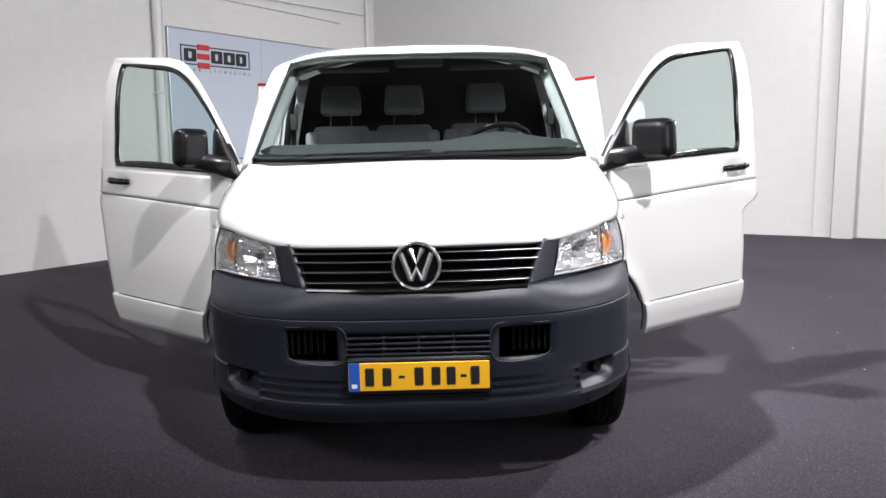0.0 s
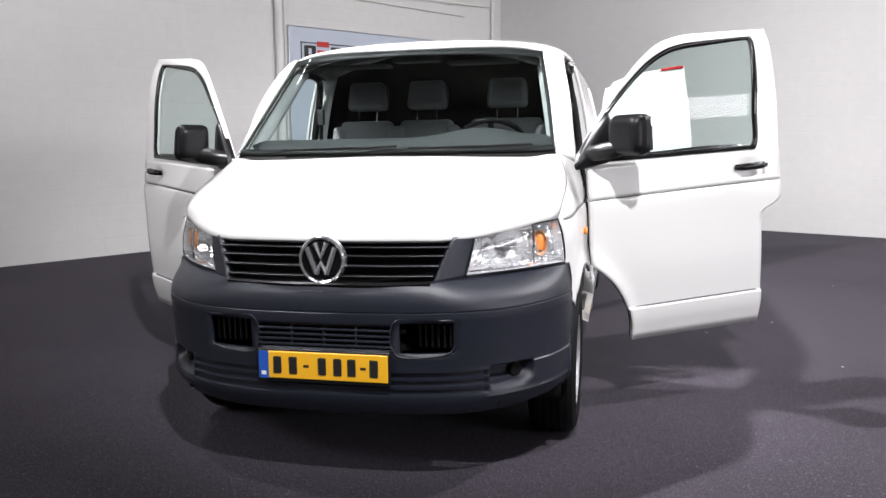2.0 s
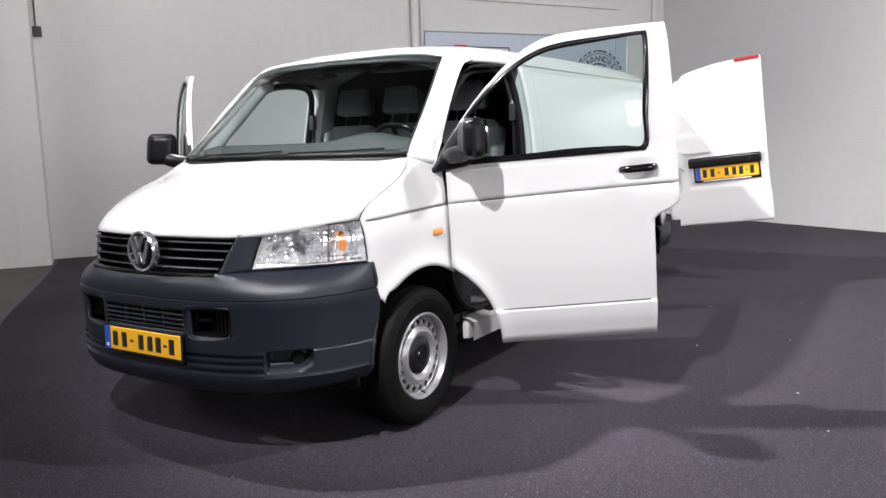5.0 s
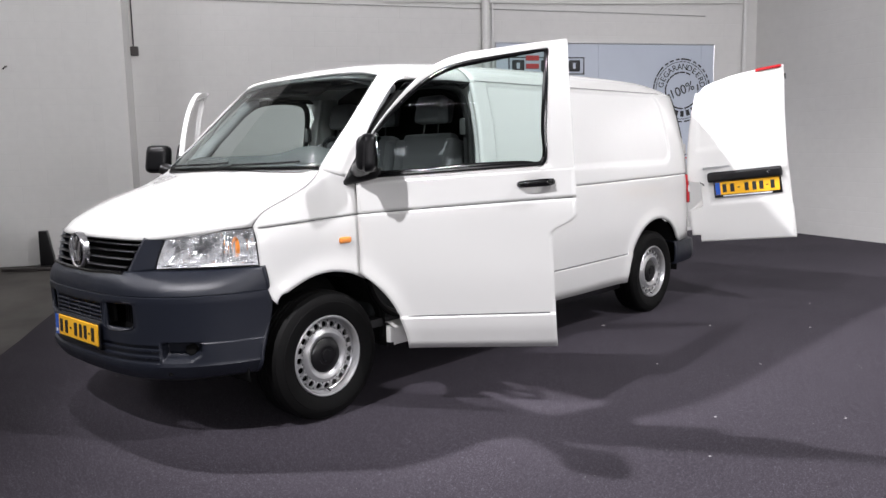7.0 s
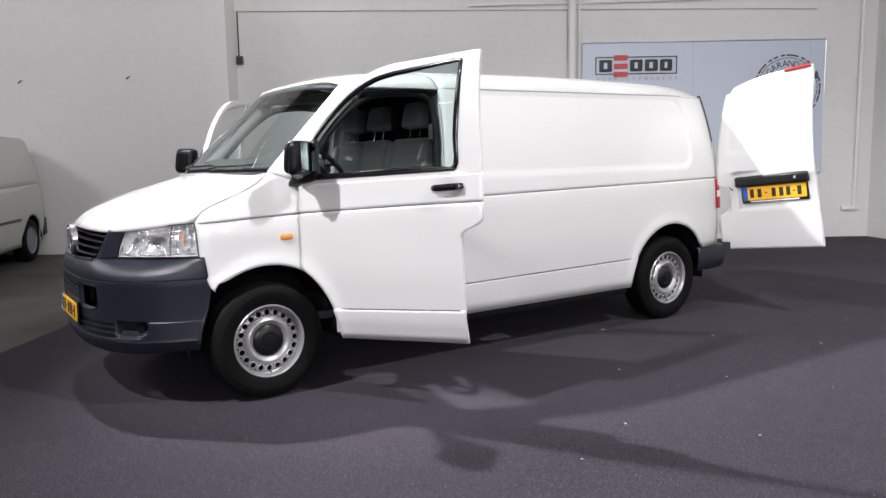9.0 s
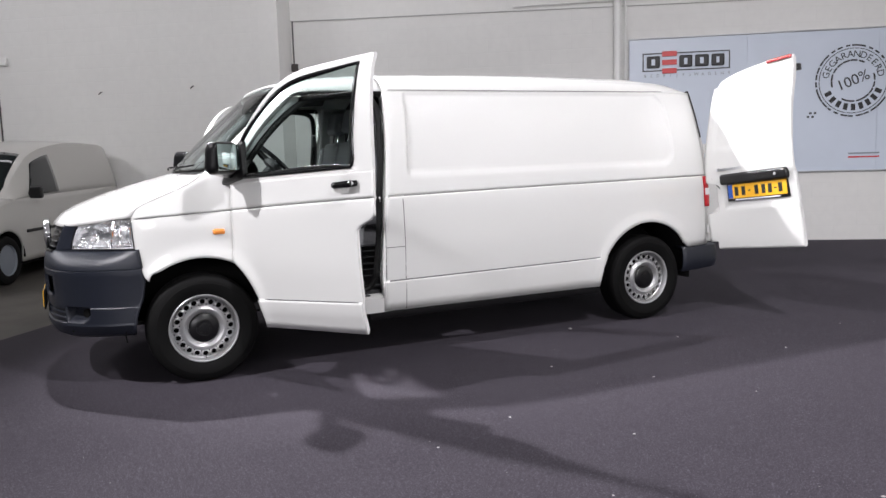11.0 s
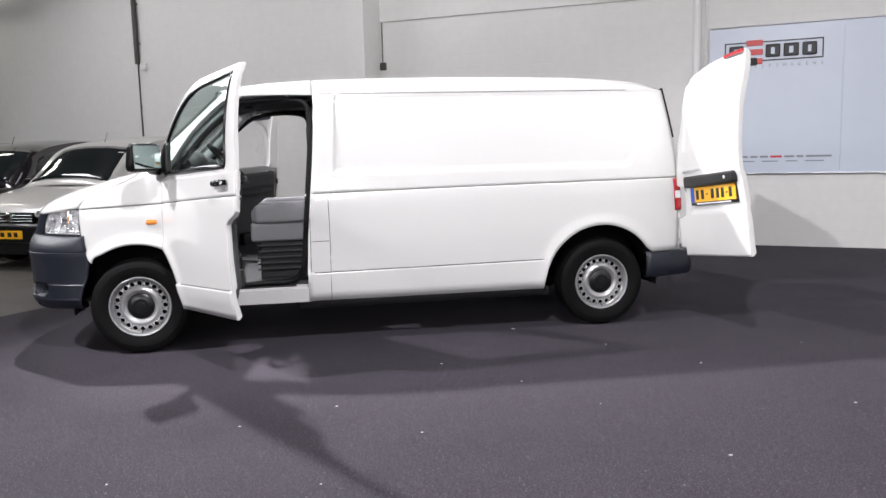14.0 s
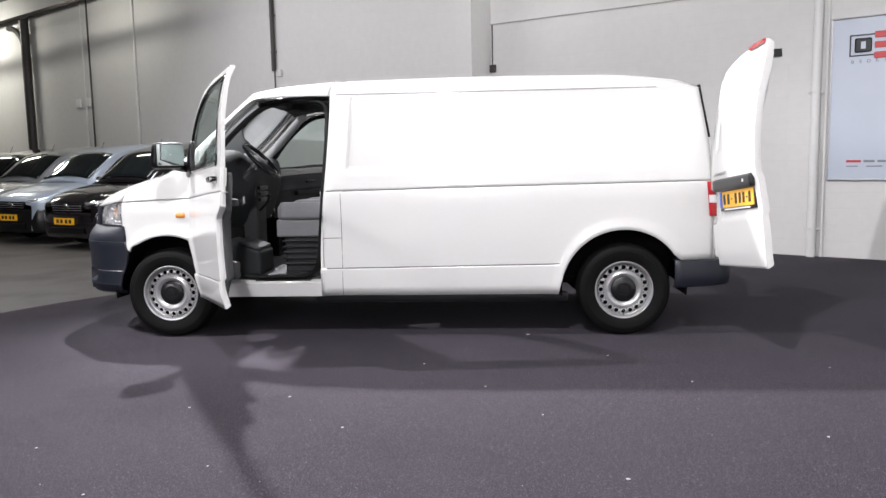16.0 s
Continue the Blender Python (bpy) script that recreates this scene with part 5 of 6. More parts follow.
    bm = new_box(1.000, tip - 0.012, 1.303, 1.312, 1.280, 1.432, bevel=0.004, seg=2)
    bmesh.ops.transform(bm, matrix=swing, verts=bm.verts)
    part("mirror_glass", fix(bm), M["mirror"], skin, "door mirror glass")
    # handle
    bm = new_tube([(0.940, 1.976, 1.155), (0.963, 1.996, 1.156), (0.967, 2.061, 1.158), (0.965, 2.121, 1.160), (0.942, 2.143, 1.161)], [0.013, 0.016, 0.016, 0.017, 0.014], 16, 10, flat=1.15)
    part("door_handle", fix(bm), M["gloss_black"], skin, "black door handle")
    bm = lathe([(0.0, 0.004), (0.011, 0.003), (0.012, -0.02)], 16)
    bmesh.ops.translate(bm, vec=(0.978, 2.130, 1.161), verts=bm.verts)
    part("door_lock", fix(bm), M["chrome"], skin)
    # groove shade on the leaf, drawn as two grey tubes
    bm = new_tube([(side_x(y, rub_z(y)) + frame_out(rub_z(y)) + 0.0015, y, rub_z(y)) for y in lin(1.135, 2.236, 40)], 0.0030, raw=True, sides=6)
    part("swage_shade", fix(bm), M["joint"], skin)
    bm = new_tube([(side_x(y, groove_z(y)) + 0.001, y, groove_z(y)) for y in lin(1.36, 2.10, 24)], 0.0045, raw=True, sides=6)
    part("swage_shade", fix(bm), M["joint"], skin)
    # hinges
    for z in (0.86, 1.08):
        part("hinge", fix(new_box(0.865, 0.895, 1.14, 1.18, z - 0.04, z + 0.04, bevel=0.006)), M["paint_in"], skin)
    # latch on the closing edge
    part("door_latch", fix(new_box(0.895, 0.915, 2.222, 2.238, 1.055, 1.115, bevel=0.004, seg=1)), M["black"], skin)
    # inside door lever
    part("inner_handle", fix(new_box(0.79, 0.815, 1.55, 1.66, 1.10, 1.125, bevel=0.008)), M["black"], skin)
    return skin


front_door(1, 58.5, 1.5, -1.4)
NOTCH[0] = 0.0
front_door(-1, 54.6, 0.9, -2.6)


# ---- rear doors ----
def rear_leaf(u, v):
    """u from the hinge to the middle, v from the lower edge to the roof."""
    x0 = 0.905 - 0.873 * u
    zt = 1.79 + (roof_z(4.72) - 0.005 - 1.79) * (1 - min((x0 / 0.80) ** 3.2, 1.0))
    low = 0.505 + (0.06 if u < 0.10 else 0.0)
    z = low + v * (zt - low)
    # cut-out round the tail light
    lim = side_x(4.93, min(z, 1.80)) - 0.006 - 0.125 * smoothstep(0.785, 0.805, z) * (1 - smoothstep(1.025, 1.045, z))
    x = min(x0, lim) if u < 0.25 else x0
    if u < 0.25:
        x = 0.905 - 0.873 * 0.25 + (lim - (0.905 - 0.873 * 0.25)) * (1 - u / 0.25)
    x -= 0.008 * smoothstep(0.84, 0.70, z) * smoothstep(0.8, 1.0, u)
    y = rear_y(z) + 0.016 + 0.030 * (1 - (x / 0.95) ** 2)
    y += 0.042 * smoothstep(0.70, 1.35, z) * (1 - smoothstep(1.52, 1.88, z)) * smoothstep(0.0, 0.6, u)
    # pressed upper field and a step at the handle height
    y -= 0.010 * smoothstep(0.10, 0.16, u) * (1 - smoothstep(0.86, 0.93, u)) * smoothstep(1.28, 1.33, z) * (1 - smoothstep(zt - 0.12, zt - 0.06, z))
    y -= 0.012 * smoothstep(0.20, 0.26, u) * smoothstep(0.82, 0.85, z) * (1 - smoothstep(1.06, 1.09, z))
    return (x, y, z)


def rear_door(side, angle, lean_in, with_plate):
    hinge = Vector((0.902, 4.935, 0.9))
    axis = Vector((-math.sin(radians(lean_in)), -0.025, 1)).normalized()
    turn = Matrix.Translation(hinge) @ Matrix.Rotation(radians(-angle), 4, axis) @ Matrix.Translation(-hinge)
    if side < 0:
        fl = Matrix.Diagonal((-1, 1, 1, 1))
        turn = fl @ turn @ fl

    def fix(bm):
        return mirrored(bm) if side < 0 else bm
    us, vs = lin(0, 0.099, 4) + lin(0.101, 1, 32), lin(0, 1, 84)
    skin = part("rear_door", fix(grid(rear_leaf, us, vs)), M["paint"], van, "white rear wing door swung wide open", thick=0.004, offset=-1.0, m=turn, angle=50)
    ring = [rear_leaf(u, 0) for u in us] + [rear_leaf(1, v) for v in vs[1:]] + [rear_leaf(u, 1) for u in us[::-1][1:]] + [rear_leaf(0, v) for v in vs[::-1][1:-1]]
    bm = bmesh.new()
    rows = []
    for p in ring:
        p = Vector(p)
        d = Vector((0.45, p.y, 1.15)) - p
        d.y = 0
        d.normalize()
        rows.append([bm.verts.new(p + Vector((0, -0.002, 0))), bm.verts.new(p + Vector((0, -0.02, 0)) + d * 0.004), bm.verts.new(p + Vector((0, -0.05, 0)) + d * 0.025), bm.verts.new(p + Vector((0, -0.055, 0)) + d * 0.25)])
    for i in range(len(rows)):
        a, b = rows[i], rows[(i + 1) % len(rows)]
        for k in range(3):
            bm.faces.new((a[k], a[k + 1], b[k + 1], b[k]))
    bmesh.ops.recalc_face_normals(bm, faces=bm.faces)
    part("door_edge", fix(bm), M["paint_in"], skin)
    part("inner_panel", fix(grid(lambda u, v: tuple(Vector(rear_leaf(0.24 + 0.52 * u, 0.12 + 0.72 * v)) + Vector((0, -0.048, 0))), lin(0, 1, 6), lin(0, 1, 14))), M["trim"], skin, thick=0.01)
    # high brake light
    bm = bmesh.new()
    pts = [rear_leaf(u, 0.990) for u in lin(0.755, 0.985, 8)]
    tube(bm, [Vector(p) + Vector((0, 0.008, 0.006)) for p in pts], 0.013, 8)
    part("brake_light", fix(bm), M["red"], skin, "red high brake light")
    for z in (1.33, 0.68):
        part("hinge", fix(new_tube([(0.925 - 0.03 * (z - 0.68), 4.93 - 0.05 * (z - 0.68), z - 0.04), (0.925 - 0.03 * (z - 0.68), 4.93 - 0.05 * (z - 0.68), z + 0.04)], 0.016, 4, 10, raw=True)), M["paint"], skin)
    # black catch at the upper corner
    tip = rear_leaf(0.98, 0.95)
    bm = new_box(tip[0] - 0.012, tip[0] + 0.020, tip[1] - 0.10, tip[1] - 0.05, tip[2] - 0.045, tip[2] + 0.005, bevel=0.006)
    part("upper_catch", fix(bm), M["black"], skin)
    if with_plate:
        bm = new_box(0.085, 0.690, 4.94, 5.024, 1.015, 1.100, bevel=0.024, seg=4)
        bar = part("handle_bar", fix(bm), M["black"], skin, "black grip strip above the number plate")
        bm = lathe([(0.0, 0.004), (0.012, 0.003), (0.013, -0.01)], 16, "Y")
        bmesh.ops.translate(bm, vec=(0.18, 5.027, 1.06), verts=bm.verts)
        part("door_lock", fix(bm), M["chrome"], skin)
        # plate and its bars face rearward on the closed leaf
        cx, y0, z0 = 0.375, 4.988, 0.902
        back = new_box(cx - 0.275, cx + 0.275, y0 - 0.02, y0, z0 - 0.022, z0 + 0.122, bevel=0.004)
        part("plate_holder", back, M["black"], skin)
        part("number_plate", new_box(cx - 0.26, cx + 0.26, y0, y0 + 0.006, z0, z0 + 0.11, bevel=0.002, seg=1), M["yellow"], skin, "yellow number plate with blue strip")
        part("blue_strip", new_box(cx + 0.218, cx + 0.258, y0 + 0.004, y0 + 0.008, z0 + 0.002, z0 + 0.108), M["plate_blue"], skin, smooth=False)
        part("dealer_strip", new_box(cx - 0.2, cx + 0.2, y0, y0 + 0.003, z0 - 0.016, z0 - 0.006), M["white_text"], skin, smooth=False)
        for i, x in enumerate((-0.182, -0.118, -0.064, 0.0, 0.062, 0.118, 0.164, 0.206)):
            w, za, zb = (0.011, 0.049, 0.059) if i in (2, 6) else (0.017, 0.020, 0.089)
            part("plate_bar", new_box(cx - x - w, cx - x + w, y0 + 0.004, y0 + 0.008, z0 + za, z0 + zb, bevel=0.0015, seg=1), M["ink"], skin, smooth=False)
        # model lettering as a row of small plain bars
        for i in range(11):
            x = 0.72 - 0.026 * i
            part("lettering_bar", new_box(x - 0.009, x + 0.009, rear_y(1.14) + 0.046, rear_y(1.14) + 0.066, 1.130, 1.148), M["alu"], skin, smooth=False)
    return skin


rear_door(1, 173.7, 2.8, True)
rear_door(-1, 172.5, 2.8, False)


# ---- cab ----
part("cab_floor", new_box(-0.86, 0.86, 1.10, 2.20, 0.40, 0.445), M["mat_floor"], van, "black rubber cab floor")
part("headliner", grid(lambda u, v: (v * (0.66 + 0.10 * u), 1.452 + 0.05 * v * v + 0.70 * u, roof_z(1.452 + 0.70 * u) - 0.046 - 0.02 * u - 0.075 * abs(v) ** 3), lin(0, 1, 10), lin(-1, 1, 15)), M["headliner"], van, "grey roof lining", thick=0.01)
for sx in (0.36, -0.36):
    bm = new_box(sx - 0.19, sx + 0.19, 1.53, 1.67, 1.758, 1.776, bevel=0.008)
    part("sun_visor", bm, M["headliner"], van)
part("roof_console", new_box(-0.13, 0.13, 1.50, 1.62, 1.775, 1.815, bevel=0.012), M["headliner"], van)
dash_prof = smooth_path([(0, 0.93, 1.245), (0, 1.02, 1.305), (0, 1.13, 1.352), (0, 1.24, 1.366), (0, 1.32, 1.320), (0, 1.335, 1.18), (0, 1.32, 1.05), (0, 1.27, 0.92), (0, 1.22, 0.80), (0, 1.10, 0.70)], 28)


def dash(u, v):
    p = dash_prof[int(v)]
    x = u * (0.755 + 0.075 * smoothstep(1.02, 1.16, p.y))
    hump = 0.045 * math.exp(-((x - 0.40) / 0.20) ** 2) * smoothstep(1.0, 1.2, p.y) * smoothstep(1.15, 1.24, p.z)
    out = 0.05 * math.exp(-(x / 0.16) ** 2) * smoothstep(1.2, 1.0, p.z)
    taper = 0.03 * abs(u) ** 4
    return (x, p.y + out - taper * smoothstep(1.0, 1.2, p.y) + 0.07 * u * u * smoothstep(1.2, 0.95, p.y) + 0.02 * math.exp(-((x - 0.40) / 0.17) ** 2) * smoothstep(1.1, 1.25, p.z), p.z + hump)


part("dashboard", grid(dash, lin(-1, 1, 60), list(range(28)), flip=True), M["dash"], van, "dark grey dashboard with hump over the dials")
part("centre_console", new_box(-0.13, 0.13, 1.18, 1.36, 0.55, 1.10, bevel=0.03, seg=3), M["trim"], van)
for k in range(3):
    part("dash_vent", new_box(-0.11, 0.11, 1.355, 1.385, 0.98 + 0.05 * k, 1.01 + 0.05 * k, bevel=0.004), M["black"], van)
part("gear_lever", new_tube([(0.08, 1.36, 0.90), (0.09, 1.44, 0.98), (0.09, 1.45, 1.04)], [0.012, 0.010, 0.022], 10, 8), M["black"], van)
# steering wheel
sw_m = pose(0.43, 1.500, 1.320, -46, 0, 0)
bm = bmesh.new()
tube(bm, [Vector((0.18 * math.cos(a), 0.18 * math.sin(a), 0)) for a in lin(0, 2 * math.pi * 47 / 48, 48)], 0.016, 10, closed=True)
sw = part("steering_wheel", bm, M["gloss_black"], van, "black steering wheel", m=sw_m)
bm = lathe([(0.0, 0.012), (0.05, 0.010), (0.072, -0.004), (0.07, -0.04), (0.03, -0.05), (0.03, -0.20), (0.0, -0.20)], 28, "Z")
part("wheel_hub", bm, M["trim"], sw)
for a in (0, 180, 270):
    c, s = math.cos(radians(a)), math.sin(radians(a))
    part("spoke", new_tube([(0.05 * c, 0.05 * s, -0.008), (0.12 * c, 0.12 * s, -0.006), (0.178 * c, 0.178 * s, 0)], [0.024, 0.017, 0.014], 8, 8, flat=0.5), M["trim"], sw)
for a in (20, 160):
    c, s = math.cos(radians(a)), math.sin(radians(a))
    part("column_stalk", new_tube([(0.03 * c, 0.03 * s, -0.06), (0.17 * c, 0.17 * s, -0.05)], 0.008, 4, 6, raw=True), M["black"], sw)
part("key_tag", new_box(0.565, 0.60, 1.39, 1.395, 0.985, 1.04, bevel=0.002), M["white_text"], van)


def soft(x0, x1, y0, y1, z0, z1, r=0.05, seg=5):
    return new_box(x0, x1, y0, y1, z0, z1, bevel=r, seg=seg)


def lean_back(bm, pivot, deg):
    bmesh.ops.transform(bm, matrix=Matrix.Translation(pivot) @ Matrix.Rotation(radians(deg), 4, "X") @ Matrix.Translation(-Vector(pivot)), verts=bm.verts)
    return bm


def seat(x, w, name, label):
    pv = (x, 2.10, 0.86)
    s = part(name, soft(x - w, x + w, 1.67, 2.22, 0.852, 0.972, 0.045), M["cloth"], van, label)
    for e in (-1, 1):
        part("seat_bolster", soft(x + e * (w - 0.032) - 0.044, x + e * (w - 0.032) + 0.044, 1.69, 2.22, 0.857, 0.992, 0.035), M["cloth"], s)
        part("back_bolster", lean_back(soft(x + e * (w - 0.028) - 0.045, x + e * (w - 0.028) + 0.045, 2.03, 2.17, 0.97, 1.45, 0.04), pv, -12), M["cloth"], s)
        part("headrest_side", lean_back(soft(x + e * 0.078 - 0.045, x + e * 0.078 + 0.045, 2.085, 2.180, 1.57, 1.73, 0.04), pv, -12), M["cloth_side"], s)
        part("headrest_post", lean_back(new_tube([(x + e * 0.065, 2.095, 1.47), (x + e * 0.065, 2.095, 1.59)], 0.006, 4, 8, raw=True), pv, -12), M["chrome"], s)
    part("backrest", lean_back(soft(x - w + 0.03, x + w - 0.03, 2.05, 2.16, 0.95, 1.49, 0.045), pv, -12), M["cloth"], s)
    part("back_shell", lean_back(soft(x - w - 0.004, x + w + 0.004, 2.12, 2.20, 0.90, 1.44, 0.035), pv, -12), M["cloth_side"], s)
    hr = bmesh.new()
    box(hr, x - 0.130, x + 0.130, 2.035, 2.135, 1.560, 1.740, bevel=0.040, seg=5)
    for v in hr.verts:
        k = (v.co.z - 1.560) / 0.18
        v.co.x = x + (v.co.x - x) * (1.0 - 0.12 * k)
    part("headrest", lean_back(hr, pv, -12), M["cloth"], s, "grey cloth headrest with dark edges")
    part("seat_skirt", soft(x - w + 0.006, x + w - 0.006, 1.662, 2.20, 0.722, 0.858, 0.02), M["cloth"], s)
    part("seat_base", soft(x - w + 0.03, x + w - 0.03, 1.72, 2.18, 0.44, 0.727, 0.02), M["mat_floor"], s)
    for k in range(5):
        part("base_slat", new_box(x - w + 0.012, x + w - 0.012, 1.70, 2.19, 0.505 + 0.044 * k, 0.518 + 0.044 * k, bevel=0.004, seg=1), M["trim"], s)
    return s


seat(0.40, 0.255, "driver_seat", "grey cloth driver seat on a black ribbed base")
seat(-0.115, 0.205, "bench_seat", "grey cloth double passenger seat")
seat(-0.515, 0.205, "bench_seat", "grey cloth double passenger seat")
# box over the front wheel, with a grey pad, beside the pedals
bm = soft(0.42, 0.80, 1.30, 1.57, 0.44, 0.58, 0.035)
for v in bm.verts:
    v.co.z += 0.15 * max(0.0, (1.70 - v.co.y) / 0.41) * (1 if v.co.z > 0.52 else 0)
part("wheel_box", bm, M["dash"], van, "charcoal step box beside the pedals")
bm = soft(0.44, 0.79, 1.40, 1.555, 0.580, 0.602, 0.010, 2)
for v in bm.verts:
    v.co.z += 0.15 * max(0.0, (1.70 - v.co.y) / 0.41)
part("step_pad", bm, M["step_cloth"], van, "grey pad on the step box")
part("belt_stalk", new_tube([(0.11, 2.06, 0.80), (0.11, 2.04, 0.98)], 0.014, 4, 8, raw=True), M["black"], van)
for s in (1, -1):
    bm = new_tube([(s * 0.80, 2.14, 1.50), (s * 0.815, 2.12, 1.1), (s * 0.83, 2.10, 0.55)], 0.022, 10, 6, flat=0.25)
    part("seat_belt", bm, M["black"], van)
    part("belt_anchor", new_box(s * 0.795 - 0.02, s * 0.795 + 0.02, 2.10, 2.14, 1.46, 1.56, bevel=0.008), M["headliner"], van)


# ---- things on the walls ----
def text_mesh(body, size, depth=0.002):
    cu = bpy.data.curves.new("txt", "FONT")
    cu.body, cu.size, cu.extrude = body, size, depth
    cu.align_x, cu.align_y = "CENTER", "CENTER"
    ob = bpy.data.objects.new("txt", cu)
    scene.collection.objects.link(ob)
    me = bpy.data.meshes.new_from_object(ob.evaluated_get(bpy.context.evaluated_depsgraph_get()))
    bpy.data.objects.remove(ob)
    return me


def word(parent, body, size, material, m, name="printed_word"):
    me = text_mesh(body, size)
    me.materials.clear()
    me.materials.append(material)
    ob = new(name, me)
    ob.parent, ob.matrix_basis = parent, m
    return ob


# the wall frame: x along the rear wall towards the corner, z up, -y out of the wall
WALL_A = Matrix(((WA.x, -WN.x, 0, 0), (WA.y, -WN.y, 0, 0), (0, 0, 1, 0), (0, 0, 0, 1)))
P0 = on_a(4.37)                      # lower left of the board
poster = thing("wall_poster", "pale blue-grey advertising board with black and red print", "poster", m=Matrix.Translation(P0) @ WALL_A)
PL, PZ0, PZ1 = 3.52, 0.965, 2.88
for a, b in ((0.0, 1.60), (1.603, 3.30), (3.303, PL)):
    part("board_panel", new_box(a, b, -0.030, -0.004, PZ0, PZ1), M["board"], poster, smooth=False)
part("frame_tube", new_tube([(0, -0.034, PZ1), (PL, -0.034, PZ1)], 0.010, 4, 10, raw=True), M["alu"], poster)
part("frame_tube", new_tube([(0, -0.034, PZ0), (PL, -0.034, PZ0)], 0.010, 4, 10, raw=True), M["alu"], poster)
part("frame_tube", new_tube([(0, -0.034, PZ0), (0, -0.034, PZ1)], 0.006, 4, 8, raw=True), M["alu"], poster)
part("frame_tube", new_tube([(PL, -0.034, PZ0), (PL, -0.034, PZ1)], 0.006, 4, 8, raw=True), M["alu"], poster)
# company sign drawn as plain shapes: a black outline, black blocks, three red bars
X0, X1, Z0, Z1 = 0.187, 1.372, 2.425, 2.678
for a, b, c, d in ((X0, X1, Z1 - 0.016, Z1), (X0, X1, Z0, Z0 + 0.016), (X0, X0 + 0.016, Z0, Z1), (X1 - 0.016, X1, Z0, Z1)):
    part("sign_outline", new_box(a, b, -0.036, -0.031, c, d), M["sign_black"], poster, smooth=False)
for a, b in ((0.245, 0.425), (0.690, 0.865), (0.905, 1.085), (1.125, 1.295)):
    part("sign_block", new_box(a, b, -0.037, -0.031, Z0 + 0.045, Z1 - 0.045, bevel=0.02, seg=3), M["sign_black"], poster, smooth=False)
    part("sign_block_gap", new_box(a + 0.065, b - 0.065, -0.0385, -0.035, Z0 + 0.085, Z1 - 0.085), M["board"], poster, smooth=False)
for k in range(3):
    z = Z0 - 0.035 + 0.118 * k
    part("sign_red_bar", new_box(0.455, 0.655, -0.046, -0.031, z, z + 0.072, bevel=0.004, seg=1), M["sign_red"], poster, smooth=False)
for i, ch in enumerate("BEDRIJFSWAGENS"):
    word(poster, ch, 0.058, M["sign_grey"], pose(0.225 + 0.0872 * i, -0.033, 2.362, 90, 0, 0), "printed_letter")
# stamp: broken double ring, arched words
SC = Vector((2.98, -0.032, 2.185))
rnd = random.Random(5)
for r, w, n, gap in ((0.475, 0.022, 30, 0.30), (0.435, 0.010, 40, 0.12), (0.275, 0.022, 18, 0.14)):
    for i in range(n):
        a0 = 2 * math.pi * i / n
        a1 = a0 + 2 * math.pi / n * (1 - gap * rnd.random() * 1.6)
        if r < 0.3 and (0.10 < (a0 / math.pi) % 1.0 < 0.32):
            continue
        bm = grid(lambda u, v: (SC.x + (r + w * v) * math.cos(a0 + (a1 - a0) * u), SC.y - 0.003, SC.z + (r + w * v) * math.sin(a0 + (a1 - a0) * u)), lin(0, 1, 6), [-0.5, 0.5])
        part("stamp_arc", bm, M["sign_black"], poster, smooth=False, thick=0.002)
for i, ch in enumerate("GEGARANDEERD"):
    a = radians(166 - 13.8 * i)
    word(poster, ch, 0.125, M["sign_black"], Matrix.Translation((SC.x + 0.355 * math.cos(a), SC.y - 0.002, SC.z + 0.355 * math.sin(a))) @ pose(0, 0, 0, 90, 0, 0) @ pose(0, 0, 0, 0, 0, math.degrees(a) - 90), "stamp_letter")
word(poster, "100%", 0.20, M["sign_black"], Matrix.Translation((SC.x, SC.y - 0.002, SC.z)) @ pose(0, 0, 0, 90, 0, 0) @ pose(0, 0, 0, 0, 0, 22), "stamp_word")
for i in range(9):
    a = radians(208 + 16 * i)
    bm = new_box(-0.028, 0.028, -0.003, 0.0, -0.045, 0.045)
    part("stamp_bar", bm, M["sign_black"], poster, smooth=False, m=Matrix.Translation((SC.x + 0.355 * math.cos(a), SC.y, SC.z + 0.355 * math.sin(a))) @ Matrix.Rotation(-(a + math.pi / 2), 4, "Y"))
for i in range(4):
    part("stamp_dot", new_box(2.40 + 0.03 * i, 2.43 + 0.03 * i, -0.034, -0.031, 1.70 + 0.05 * (i % 2), 1.73 + 0.05 * (i % 2)), M["sign_black"], poster, smooth=False)
# small print as bars
for z, h, widths in ((1.185, 0.026, (0.16, 0.12, 0.09, 0.10, 0.14, 0.12, 0.08, 0.30)), (1.125, 0.014, (0.13, 0.17, 0.20, 0.14, 0.22))):
    x = 0.20
    for i, w in enumerate(widths):
        part("print_line", new_box(x, x + w, -0.033, -0.031, z - h / 2, z + h / 2), M["sign_red"] if (z > 1.15 and i in (0, 4)) else M["sign_grey"], poster, smooth=False)
        x += w + (0.028 if z > 1.15 else 0.09)
for z, mm in ((1.20, "sign_grey"), (1.15, "sign_red")):
    part("print_line", new_box(2.95, 3.35, -0.033, -0.031, z - 0.010, z + 0.010), M[mm], poster, smooth=False)

